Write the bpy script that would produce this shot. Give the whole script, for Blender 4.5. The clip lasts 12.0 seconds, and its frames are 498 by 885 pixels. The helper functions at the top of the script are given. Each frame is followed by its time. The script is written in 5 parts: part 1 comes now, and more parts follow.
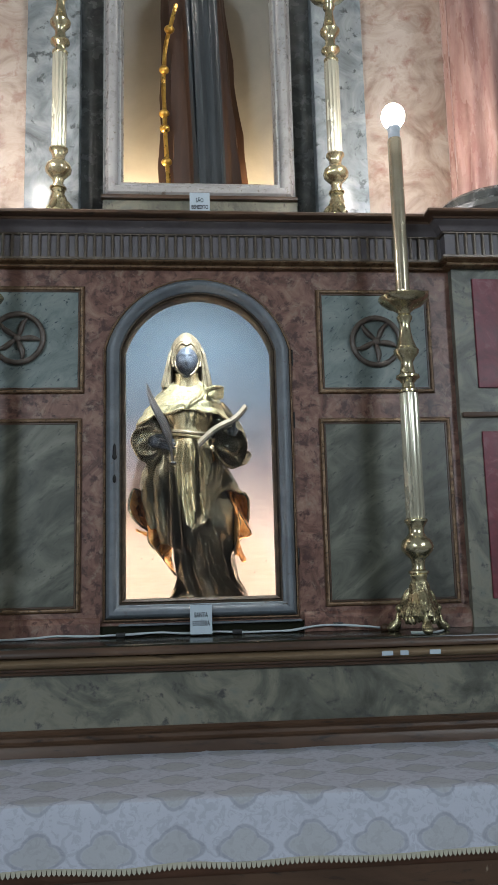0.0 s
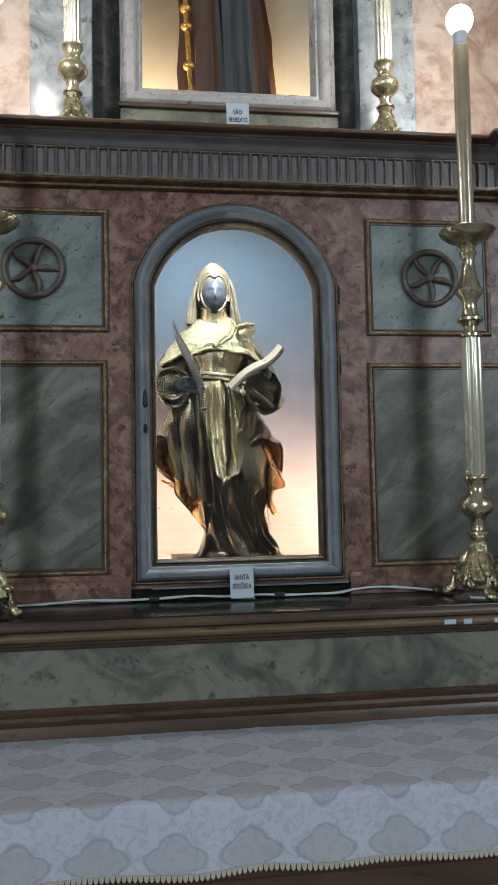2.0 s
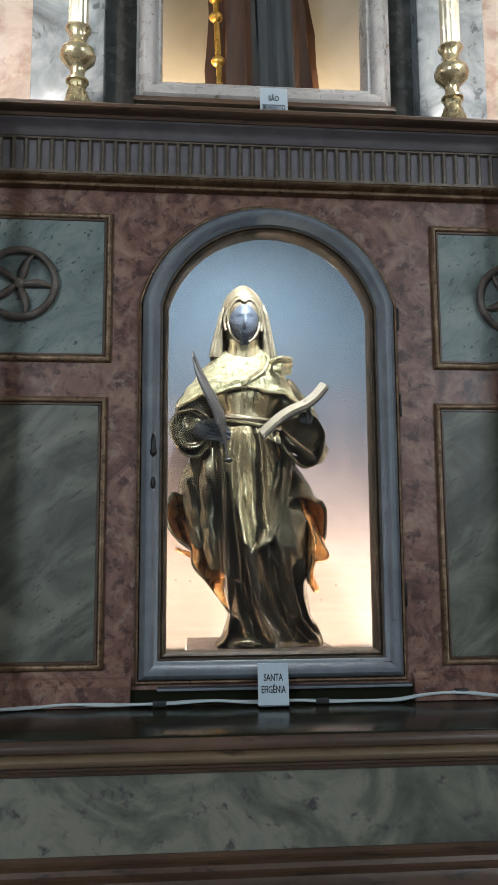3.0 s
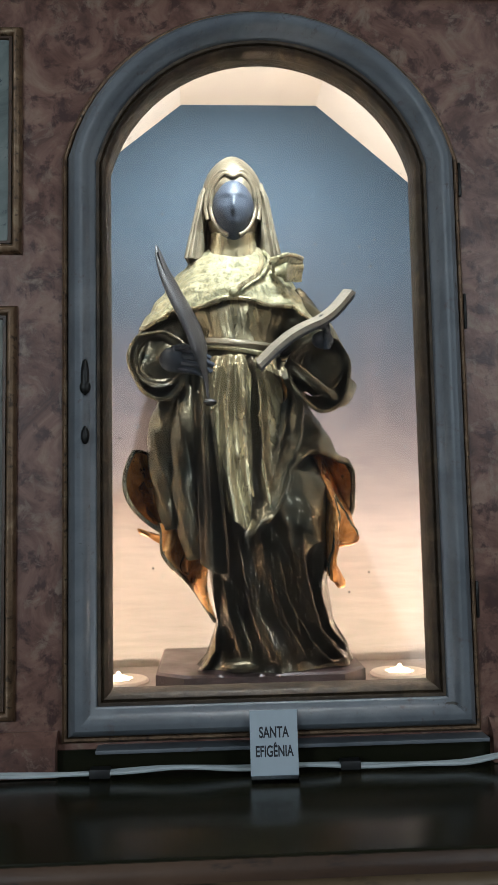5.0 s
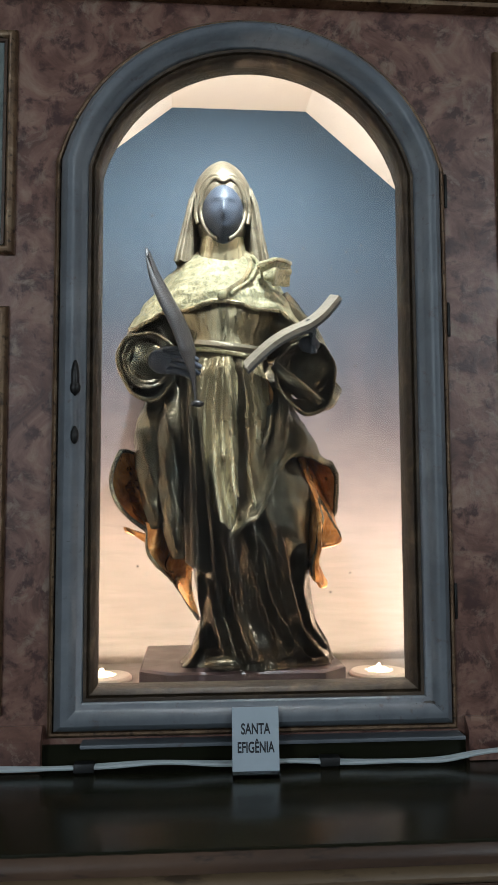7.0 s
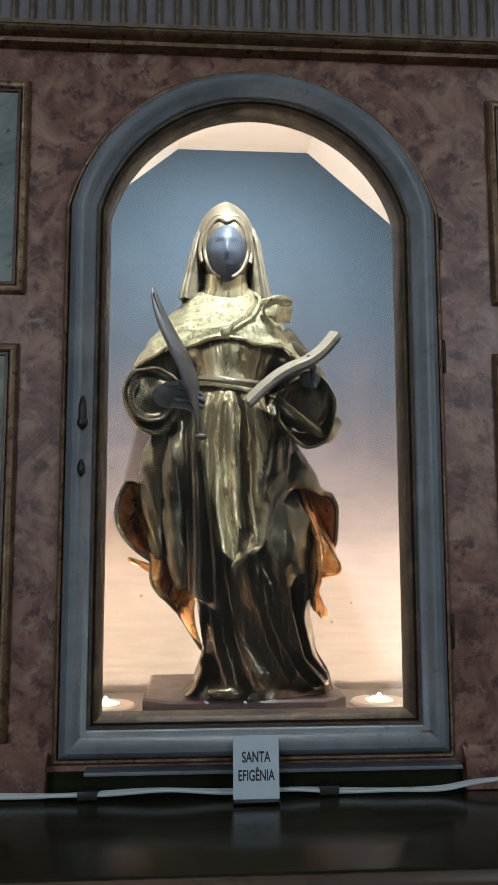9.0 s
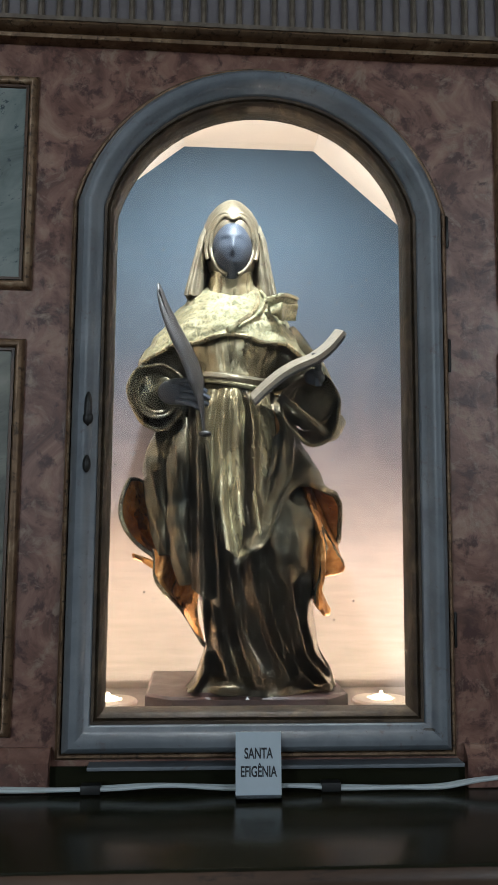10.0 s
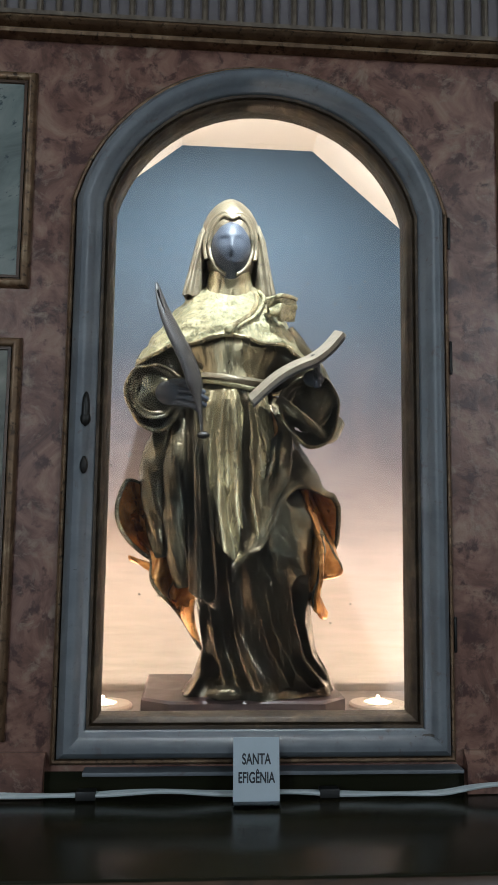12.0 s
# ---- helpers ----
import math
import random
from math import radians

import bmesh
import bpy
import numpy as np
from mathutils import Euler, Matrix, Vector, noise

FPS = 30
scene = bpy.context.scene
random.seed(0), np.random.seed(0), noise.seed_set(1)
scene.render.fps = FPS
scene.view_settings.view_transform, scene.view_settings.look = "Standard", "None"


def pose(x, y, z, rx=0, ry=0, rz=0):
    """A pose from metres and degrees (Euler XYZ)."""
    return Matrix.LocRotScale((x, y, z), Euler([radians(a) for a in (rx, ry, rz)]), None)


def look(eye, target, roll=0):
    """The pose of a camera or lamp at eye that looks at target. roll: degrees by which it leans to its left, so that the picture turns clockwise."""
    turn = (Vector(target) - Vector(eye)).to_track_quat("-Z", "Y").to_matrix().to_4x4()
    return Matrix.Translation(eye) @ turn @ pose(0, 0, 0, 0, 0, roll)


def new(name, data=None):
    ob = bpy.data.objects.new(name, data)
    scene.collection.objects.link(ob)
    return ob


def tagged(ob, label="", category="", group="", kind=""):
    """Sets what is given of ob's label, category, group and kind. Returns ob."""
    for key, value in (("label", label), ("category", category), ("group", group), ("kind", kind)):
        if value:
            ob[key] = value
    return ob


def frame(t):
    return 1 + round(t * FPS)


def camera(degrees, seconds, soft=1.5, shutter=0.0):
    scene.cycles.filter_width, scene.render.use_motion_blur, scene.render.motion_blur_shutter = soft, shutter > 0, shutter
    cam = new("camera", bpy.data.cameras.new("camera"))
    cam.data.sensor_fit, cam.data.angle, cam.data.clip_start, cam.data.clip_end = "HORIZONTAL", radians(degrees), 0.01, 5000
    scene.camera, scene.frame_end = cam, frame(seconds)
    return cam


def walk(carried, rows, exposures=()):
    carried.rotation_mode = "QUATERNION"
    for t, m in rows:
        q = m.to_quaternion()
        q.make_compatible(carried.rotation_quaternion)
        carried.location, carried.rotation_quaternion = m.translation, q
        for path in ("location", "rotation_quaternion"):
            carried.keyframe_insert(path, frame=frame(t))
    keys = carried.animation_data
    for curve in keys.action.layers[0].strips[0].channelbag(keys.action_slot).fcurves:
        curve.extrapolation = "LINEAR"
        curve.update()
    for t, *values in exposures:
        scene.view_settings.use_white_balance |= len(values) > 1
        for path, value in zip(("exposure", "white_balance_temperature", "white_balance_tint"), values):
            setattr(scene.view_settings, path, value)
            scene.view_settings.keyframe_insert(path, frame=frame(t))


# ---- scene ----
cam = camera(34.1, 12.0)
PATH = [
    (0, (-0.062, 0.049, 1.441), (0.110, 2.017, 1.757), -1.4),
    (0.5, (-0.061, 0.016, 1.546), (0.079, 1.997, 1.789), 0.4),
    (1, (-0.02, 0.009, 1.553), (0.021, 1.998, 1.759), 1.4),
    (1.5, (-0.116, 0.114, 1.51), (-0.078, 2.099, 1.757), 1.9),
    (2, (-0.277, 0.285, 1.55), (-0.005, 2.262, 1.672), -1.1),
    (2.5, (-0.289, 0.467, 1.546), (0.052, 2.431, 1.706), -0.3),
    (3, (-0.206, 0.749, 1.58), (-0.028, 2.723, 1.847), -0.3),
    (3.2, (-0.208, 0.855, 1.553), (0.012, 2.826, 1.81), 0.3),
    (4.8, (-0.095, 1.355, 1.62), (-0.046, 3.343, 1.834), -1.4),
    (5, (-0.087, 1.356, 1.615), (0.017, 3.345, 1.788), -1.1),
    (5.5, (-0.09, 1.33, 1.62), (0.052, 3.316, 1.805), -0.9),
    (6, (-0.086, 1.331, 1.616), (0.045, 3.319, 1.787), -0.5),
    (6.5, (-0.094, 1.334, 1.617), (0.055, 3.321, 1.784), -0.3),
    (8.5, (-0.094, 1.316, 1.625), (0.04, 3.301, 1.835), -0.1),
    (9, (-0.092, 1.297, 1.624), (0.043, 3.278, 1.86), -0.1),
    (9.5, (-0.091, 1.294, 1.625), (0.061, 3.274, 1.863), -0.2),
    (10, (-0.097, 1.295, 1.622), (0.034, 3.277, 1.854), 0.4),
    (10.5, (-0.1, 1.302, 1.62), (0.037, 3.285, 1.847), 0.7),
    (11, (-0.103, 1.301, 1.622), (0.042, 3.282, 1.857), 0.8),
    (11.5, (-0.103, 1.307, 1.621), (0.039, 3.288, 1.856), 0.9),
    (12, (-0.106, 1.309, 1.625), (0.043, 3.289, 1.859), 0.7),
]
# ---- light and exposure ----
EXPOSURES = [(0.0, -0.2), (3.2, -0.2), (4.8, -0.6), (12.0, -0.58)]
walk(cam, [(t, look(eye, target, roll)) for t, eye, target, roll in PATH], EXPOSURES)

world = bpy.data.worlds.new("world")
scene.world = world
world.use_nodes = True
sky = world.node_tree.nodes.new("ShaderNodeTexSky")
sky.sky_type, sky.sun_disc = "NISHITA", False
sky.sun_elevation, sky.sun_rotation = radians(40), radians(250)
world.node_tree.links.new(sky.outputs[0], world.node_tree.nodes["Background"].inputs[0])
world.node_tree.nodes["Background"].inputs[1].default_value = 0.1


def area_lamp(name, m, power, colour, sx, sy):
    data = bpy.data.lights.new(name, "AREA")
    data.energy, data.color, data.shape, data.size, data.size_y = power, colour, "RECTANGLE", sx, sy
    ob = new(name, data)
    ob.matrix_world = m
    return ob


def spot_lamp(name, m, power, colour, angle, radius, blend=0.6):
    data = bpy.data.lights.new(name, "SPOT")
    data.energy, data.color, data.spot_size, data.spot_blend, data.shadow_soft_size = power, colour, radians(angle), blend, radius
    ob = new(name, data)
    ob.matrix_world = m
    return ob


# daylight through the west nave window
area_lamp("window_light_west", look((-3.9, -4.2, 3.0), (0.0, 2.5, 1.9)), 250, (0.75, 0.89, 1.0), 1.5, 2.2)
# fill lamp added to brighten the right side; no source known there
area_lamp("fill_light_east", look((3.9, -3.2, 3.6), (0.0, 2.5, 1.8)), 190, (0.78, 0.90, 1.0), 1.6, 2.2)
# lamp over the figure and the two floor lamps of the niche
spot_lamp("niche_top_light", look((0.01, 2.580, 2.49), (-0.03, 2.90, 2.00)), 130, (0.84, 0.94, 1.0), 156, 0.007, 1.0)
for x in (-0.262, 0.282):
    spot_lamp("niche_floor_light", look((x, 2.955, 1.3135), (x * 0.97, 3.0, 2.3)), 28, (1.0, 0.82, 0.64), 178, 0.004, 0.05)
for x in (-0.20, 0.25):
    spot_lamp("upper_niche_light", look((x, 2.98, 2.79), (x * 0.8, 3.02, 4.0)), 20, (1.0, 0.78, 0.5), 150, 0.03, 0.8)


# ---- materials ----
def nodes_of(name):
    m = bpy.data.materials.new(name)
    m.use_nodes = True
    return m, m.node_tree.nodes, m.node_tree.links, m.node_tree.nodes["Principled BSDF"]


def noise_node(ns, ls, vec, scale, detail=5.0, rough=0.6, distort=0.0):
    n = ns.new("ShaderNodeTexNoise")
    n.inputs["Scale"].default_value, n.inputs["Detail"].default_value = scale, detail
    n.inputs["Roughness"].default_value, n.inputs["Distortion"].default_value = rough, distort
    ls.new(vec, n.inputs["Vector"])
    return n.outputs["Fac"]


def ramp_node(ns, ls, fac, stops):
    r = ns.new("ShaderNodeValToRGB")
    while len(r.color_ramp.elements) < len(stops):
        r.color_ramp.elements.new(0.5)
    for e, (p, c) in zip(r.color_ramp.elements, stops):
        e.position, e.color = p, (*c, 1)
    ls.new(fac, r.inputs["Fac"])
    return r.outputs["Color"]


def mix_node(ns, ls, fac, a, b, kind="MIX"):
    m = ns.new("ShaderNodeMix")
    m.data_type, m.blend_type = "RGBA", kind
    for socket, value in ((m.inputs[0], fac), (m.inputs[6], a), (m.inputs[7], b)):
        if isinstance(value, (int, float)):
            socket.default_value = value
        elif isinstance(value, tuple):
            socket.default_value = (*value, 1)
        else:
            ls.new(value, socket)
    return m.outputs[2]


def math_node(ns, ls, op, a, b=0.0):
    m = ns.new("ShaderNodeMath")
    m.operation = op
    for socket, value in zip(m.inputs, (a, b)):
        if isinstance(value, (int, float)):
            socket.default_value = value
        else:
            ls.new(value, socket)
    return m.outputs[0]


def surface(name, stops, scale=8.0, distort=1.0, speck=None, speck_scale=60.0, speck_at=(0.58, 0.7), rough=0.5, metal=0.0, bump=0.15,
            stretch=(1, 1, 1), turn=(0, 0, 0), wear=None, wear_at=(0.62, 0.68), wear_scale=30.0, rough_var=0.15, coords="Object", coat=0.0):
    """A mottled surface: a large ramped noise, small specks, worn spots, relief and uneven gloss."""
    m, ns, ls, b = nodes_of(name)
    tc = ns.new("ShaderNodeTexCoord")
    rot = ns.new("ShaderNodeMapping")
    rot.inputs["Rotation"].default_value = [radians(a) for a in turn]
    ls.new(tc.outputs[coords], rot.inputs["Vector"])
    mp = ns.new("ShaderNodeMapping")
    mp.inputs["Scale"].default_value = stretch
    ls.new(rot.outputs["Vector"], mp.inputs["Vector"])
    vec = mp.outputs["Vector"]
    colour = ramp_node(ns, ls, noise_node(ns, ls, vec, scale, 6, 0.62, distort), stops)
    fine = noise_node(ns, ls, vec, speck_scale, 4, 0.65, 0.3)
    if speck:
        lo, hi = speck_at
        f = ramp_node(ns, ls, fine, ((lo, (0, 0, 0)), (hi, (1, 1, 1))))
        colour = mix_node(ns, ls, f, colour, speck)
    if wear:
        lo, hi = wear_at
        f = ramp_node(ns, ls, noise_node(ns, ls, tc.outputs[coords], wear_scale, 8, 0.7, 0.6), ((lo, (0, 0, 0)), (hi, (1, 1, 1))))
        colour = mix_node(ns, ls, f, colour, wear)
    ls.new(colour, b.inputs["Base Color"])
    b.inputs["Metallic"].default_value = metal
    b.inputs["Coat Weight"].default_value = coat
    b.inputs["Coat Roughness"].default_value = 0.15
    r = ns.new("ShaderNodeMapRange")
    r.inputs["To Min"].default_value, r.inputs["To Max"].default_value = max(0.03, rough - rough_var), min(1.0, rough + rough_var)
    ls.new(noise_node(ns, ls, vec, speck_scale * 0.4, 5), r.inputs["Value"])
    ls.new(r.outputs["Result"], b.inputs["Roughness"])
    if bump:
        bp = ns.new("ShaderNodeBump")
        bp.inputs["Strength"].default_value, bp.inputs["Distance"].default_value = bump, 0.004
        ls.new(fine, bp.inputs["Height"])
        ls.new(bp.outputs["Normal"], b.inputs["Normal"])
    return m


def plain(name, colour, rough=0.5, metal=0.0):
    return surface(name, ((0.3, tuple(c * 0.85 for c in colour)), (0.7, colour)), 12, 0.3, rough=rough, metal=metal, bump=0.05)


def glowing(name, colour, strength):
    m, ns, ls, b = nodes_of(name)
    b.inputs["Base Color"].default_value = (0.9, 0.9, 0.88, 1)
    b.inputs["Emission Color"].default_value, b.inputs["Emission Strength"].default_value = (*colour, 1), strength
    return m


RED_MARBLE = surface("red_marbled_paint", ((0.28, (0.055, 0.025, 0.019)), (0.43, (0.135, 0.062, 0.045)), (0.56, (0.215, 0.110, 0.080)), (0.72, (0.31, 0.20, 0.145))),
                     9, 2.2, speck=(0.060, 0.024, 0.020), speck_scale=34, speck_at=(0.52, 0.64), rough=0.38, bump=0.22, wear=(0.255, 0.175, 0.13), wear_at=(0.54, 0.68), wear_scale=30)
GREEN_MARBLE = surface("green_marbled_paint", ((0.32, (0.034, 0.034, 0.026)), (0.48, (0.085, 0.086, 0.065)), (0.62, (0.155, 0.152, 0.118)), (0.72, (0.20, 0.19, 0.155))),
                       4.2, 0.9, speck=(0.05, 0.05, 0.04), speck_scale=40, rough=0.4, bump=0.1, stretch=(1, 1, 2.4), turn=(0, 38, 0))
BLUE_MARBLE = surface("blue_green_marbled_paint", ((0.3, (0.085, 0.105, 0.098)), (0.5, (0.150, 0.180, 0.168)), (0.72, (0.235, 0.250, 0.225))),
                      9, 1.0, speck=(0.030, 0.048, 0.055), speck_scale=48, speck_at=(0.6, 0.67), rough=0.42, bump=0.12, stretch=(1, 1, 2.0), turn=(0, 40, 0))
OCHRE_MARBLE = surface("ochre_green_marbled_paint", ((0.28, (0.038, 0.036, 0.026)), (0.44, (0.100, 0.099, 0.076)), (0.56, (0.185, 0.172, 0.128)), (0.68, (0.125, 0.132, 0.112)), (0.78, (0.075, 0.090, 0.088))),
                       5.5, 1.2, speck=(0.045, 0.042, 0.04), speck_scale=34, speck_at=(0.57, 0.7), rough=0.45, bump=0.12)
GREY_MARBLE = surface("grey_marble", ((0.3, (0.11, 0.12, 0.125)), (0.5, (0.24, 0.26, 0.27)), (0.72, (0.40, 0.42, 0.42))), 6, 1.4,
                      speck=(0.10, 0.11, 0.11), speck_scale=22, speck_at=(0.58, 0.66), rough=0.22, bump=0.08)
DARK_AND_SHADED_MARBLE = surface("dark_and_shaded_marble", ((0.3, (0.035, 0.037, 0.036)), (0.55, (0.075, 0.078, 0.075)), (0.75, (0.13, 0.13, 0.125))), 9, 1.2, rough=0.25, bump=0.08)
PINK_MARBLE = surface("pink_marble", ((0.28, (0.26, 0.175, 0.13)), (0.45, (0.44, 0.34, 0.275)), (0.6, (0.54, 0.45, 0.38)), (0.75, (0.42, 0.31, 0.25))), 6, 1.8,
                      speck=(0.32, 0.17, 0.13), speck_scale=14, speck_at=(0.54, 0.72), rough=0.32, bump=0.08)
RED_COLUMN = surface("red_veined_marble", ((0.3, (0.22, 0.10, 0.085)), (0.55, (0.40, 0.24, 0.20)), (0.75, (0.50, 0.37, 0.32))), 7, 1.5, stretch=(1, 1, 0.25), rough=0.28)
CRIMSON = surface("crimson_marbled_paint", ((0.35, (0.090, 0.008, 0.016)), (0.55, (0.150, 0.014, 0.026)), (0.72, (0.21, 0.075, 0.085))), 11, 2.0, rough=0.45)
GREY_PAINT = surface("blue_grey_gloss_paint", ((0.3, (0.085, 0.097, 0.110)), (0.55, (0.135, 0.150, 0.166)), (0.8, (0.19, 0.205, 0.218))), 9, 0.8,
                     speck=(0.10, 0.09, 0.09), speck_scale=70, speck_at=(0.60, 0.70), rough=0.44, bump=0.12, wear=(0.040, 0.033, 0.028), wear_at=(0.67, 0.70), wear_scale=26)
SLIP_GILT = surface("blackened_gilt_slip", ((0.3, (0.020, 0.013, 0.008)), (0.55, (0.050, 0.032, 0.018)), (0.78, (0.115, 0.080, 0.048))), 26, 0.8, rough=0.5, metal=0.3, bump=0.5)
OLD_GILT = surface("worn_old_gilding", ((0.3, (0.095, 0.054, 0.031)), (0.55, (0.195, 0.118, 0.066)), (0.75, (0.33, 0.24, 0.15))), 24, 0.8,
                   speck=(0.045, 0.026, 0.014), speck_scale=90, speck_at=(0.54, 0.66), rough=0.42, metal=0.45, bump=0.35)
BROWN_WOOD = surface("dark_brown_varnished_wood", ((0.3, (0.042, 0.022, 0.013)), (0.6, (0.088, 0.047, 0.027)), (0.8, (0.14, 0.082, 0.05))), 10, 0.6,
                     speck=(0.02, 0.012, 0.009), speck_scale=50, rough=0.38, bump=0.15, stretch=(0.25, 1, 1), wear=(0.22, 0.17, 0.12), wear_at=(0.69, 0.72), wear_scale=18)
LEDGE_WOOD = surface("polished_dark_ledge", ((0.3, (0.008, 0.010, 0.005)), (0.6, (0.016, 0.015, 0.008)), (0.8, (0.028, 0.022, 0.012))), 7, 0.6,
                     speck=(0.012, 0.011, 0.008), speck_scale=60, rough=0.21, bump=0.06, stretch=(0.3, 1, 1), rough_var=0.05)
LEDGE_WOOD.node_tree.nodes["Principled BSDF"].inputs["Specular IOR Level"].default_value = 0.28
TAN_WOOD = surface("tan_painted_moulding", ((0.3, (0.12, 0.078, 0.042)), (0.6, (0.20, 0.132, 0.074)), (0.8, (0.28, 0.205, 0.125))), 12, 0.6,
                   speck=(0.07, 0.045, 0.028), speck_scale=55, rough=0.42, bump=0.15, stretch=(0.3, 1, 1), wear=(0.50, 0.46, 0.38), wear_at=(0.70, 0.72), wear_scale=16)
SLATE_PAINT = surface("slate_blue_recess_paint", ((0.3, (0.105, 0.090, 0.094)), (0.7, (0.165, 0.143, 0.148))), 14, 0.6, rough=0.5)
RIB_GILT = surface("brown_gilded_rib", ((0.3, (0.10, 0.078, 0.058)), (0.6, (0.19, 0.150, 0.115)), (0.8, (0.32, 0.27, 0.21))), 40, 0.6, rough=0.35, metal=0.3, bump=0.3)
BRASS = surface("tarnished_brass", ((0.3, (0.42, 0.36, 0.22)), (0.6, (0.66, 0.58, 0.38)), (0.8, (0.78, 0.72, 0.52))), 14, 0.6,
                speck=(0.12, 0.095, 0.04), speck_scale=60, speck_at=(0.58, 0.72), rough=0.24, metal=0.9, bump=0.1)
CAST_BRASS = surface("cast_brass", ((0.3, (0.34, 0.29, 0.17)), (0.6, (0.58, 0.51, 0.32)), (0.8, (0.74, 0.68, 0.48))), 30, 1.0,
                     speck=(0.20, 0.165, 0.09), speck_scale=80, speck_at=(0.52, 0.66), rough=0.26, metal=0.9, bump=0.6)
PALE_TUBE = surface("pale_gilded_tube", ((0.3, (0.54, 0.50, 0.38)), (0.7, (0.70, 0.66, 0.52))), 16, 0.5, rough=0.25, metal=0.55, bump=0.05, stretch=(1, 1, 0.2))
IVORY = surface("ivory_candle_tube", ((0.3, (0.52, 0.43, 0.29)), (0.7, (0.66, 0.57, 0.42))), 12, 0.4, rough=0.22, metal=0.75, bump=0.04)
SOCKET = plain("grey_lamp_socket", (0.45, 0.5, 0.55), 0.35)
BULB = glowing("lit_bulb", (1.0, 0.95, 0.90), 220.0)
LED = glowing("lit_floor_lamp", (1.0, 0.74, 0.44), 28.0)
WHITE_RING = plain("white_lamp_ring", (0.62, 0.58, 0.52), 0.4)
NICHE_BEIGE = surface("beige_niche_boards", ((0.3, (0.58, 0.50, 0.43)), (0.7, (0.68, 0.60, 0.52))), 6, 0.5, speck=(0.36, 0.28, 0.21), speck_scale=30, speck_at=(0.64, 0.75), rough=0.55, bump=0.06)
NICHE_FLOOR = surface("grey_niche_floor", ((0.3, (0.16, 0.14, 0.13)), (0.7, (0.26, 0.23, 0.21))), 12, 0.5, rough=0.5)
UPPER_NICHE = surface("cream_niche_paint", ((0.3, (0.36, 0.34, 0.30)), (0.7, (0.46, 0.43, 0.38))), 4, 0.5, rough=0.6)
PLASTER = surface("nave_plaster", ((0.3, (0.34, 0.34, 0.33)), (0.7, (0.44, 0.44, 0.43))), 2, 0.6, rough=0.8)
STONE_FLOOR = surface("stone_floor", ((0.3, (0.16, 0.14, 0.12)), (0.7, (0.27, 0.24, 0.21))), 3, 0.6, rough=0.5)
WHITE_CABLE = plain("white_cable_plastic", (0.50, 0.55, 0.56), 0.35)
BLACK_TAPE = plain("black_tape", (0.012, 0.012, 0.012), 0.5)
IRON = plain("black_iron", (0.015, 0.014, 0.013), 0.4, 0.5)
PAPER = plain("white_card_paper", (0.46, 0.53, 0.58), 0.6)
INK = plain("black_ink", (0.02, 0.022, 0.028), 0.6)
DIRT = plain("dark_nail", (0.03, 0.025, 0.02), 0.6)

# dark copy of the robe's gilding; the shade of its lower part is in the colour
SHADED_ROBE = surface("shaded_gilded_robe", ((0.30, (0.013, 0.010, 0.007)), (0.46, (0.030, 0.023, 0.015)), (0.60, (0.062, 0.049, 0.030)), (0.78, (0.18, 0.15, 0.095))),
                      11, 1.2, speck=(0.018, 0.019, 0.014), speck_scale=46, speck_at=(0.50, 0.70), rough=0.17, metal=0.85, bump=0.6, stretch=(1, 1, 0.4), rough_var=0.08)
GOLD_CAPE = surface("bright_gilded_cape", ((0.3, (0.15, 0.14, 0.080)), (0.55, (0.34, 0.31, 0.19)), (0.78, (0.55, 0.50, 0.34))), 18, 1.4,
                    speck=(0.13, 0.125, 0.072), speck_scale=130, speck_at=(0.46, 0.62), rough=0.34, metal=0.7, bump=1.0)
# bright copy of the robe's gilding, coloured as lit by the top lamp; also trims
LIT_GOLD = surface("lit_gilded_cloth", ((0.28, (0.060, 0.047, 0.026)), (0.42, (0.16, 0.13, 0.074)), (0.56, (0.32, 0.272, 0.162)), (0.75, (0.58, 0.52, 0.355))), 9, 1.6,
                    speck=(0.075, 0.060, 0.034), speck_scale=60, speck_at=(0.54, 0.70), rough=0.25, metal=0.72, bump=0.7, stretch=(1, 1, 0.3), rough_var=0.10)
DARK_MANTLE = surface("dark_gilded_mantle", ((0.3, (0.028, 0.023, 0.015)), (0.50, (0.072, 0.060, 0.038)), (0.62, (0.17, 0.14, 0.085)), (0.78, (0.38, 0.33, 0.22))), 13, 1.0,
                      speck=(0.032, 0.038, 0.032), speck_scale=44, speck_at=(0.50, 0.68), rough=0.20, metal=0.85, bump=0.8, rough_var=0.09)
# rust lining, its colour brightened to hold the floor lamps' orange glow
RUST_GLOW_LINING = surface("rust_lining_with_lamp_glow", ((0.3, (0.12, 0.042, 0.014)), (0.5, (0.36, 0.16, 0.050)), (0.7, (0.66, 0.36, 0.13)), (0.85, (0.85, 0.56, 0.25))), 30, 1.2, rough=0.30, metal=0.85, bump=0.9)
EBONY = surface("dark_polished_figure", ((0.3, (0.018, 0.022, 0.030)), (0.7, (0.029, 0.035, 0.045))), 14, 0.5, rough=0.5, bump=0.05)
EBONY.node_tree.nodes["Principled BSDF"].inputs["Specular IOR Level"].default_value = 0.14
VEIL_GOLD = surface("pale_gilded_veil", ((0.3, (0.060, 0.047, 0.029)), (0.55, (0.135, 0.112, 0.074)), (0.78, (0.25, 0.215, 0.155))), 18, 0.9,
                    speck=(0.05, 0.045, 0.032), speck_scale=70, rough=0.36, metal=0.6, bump=0.5)
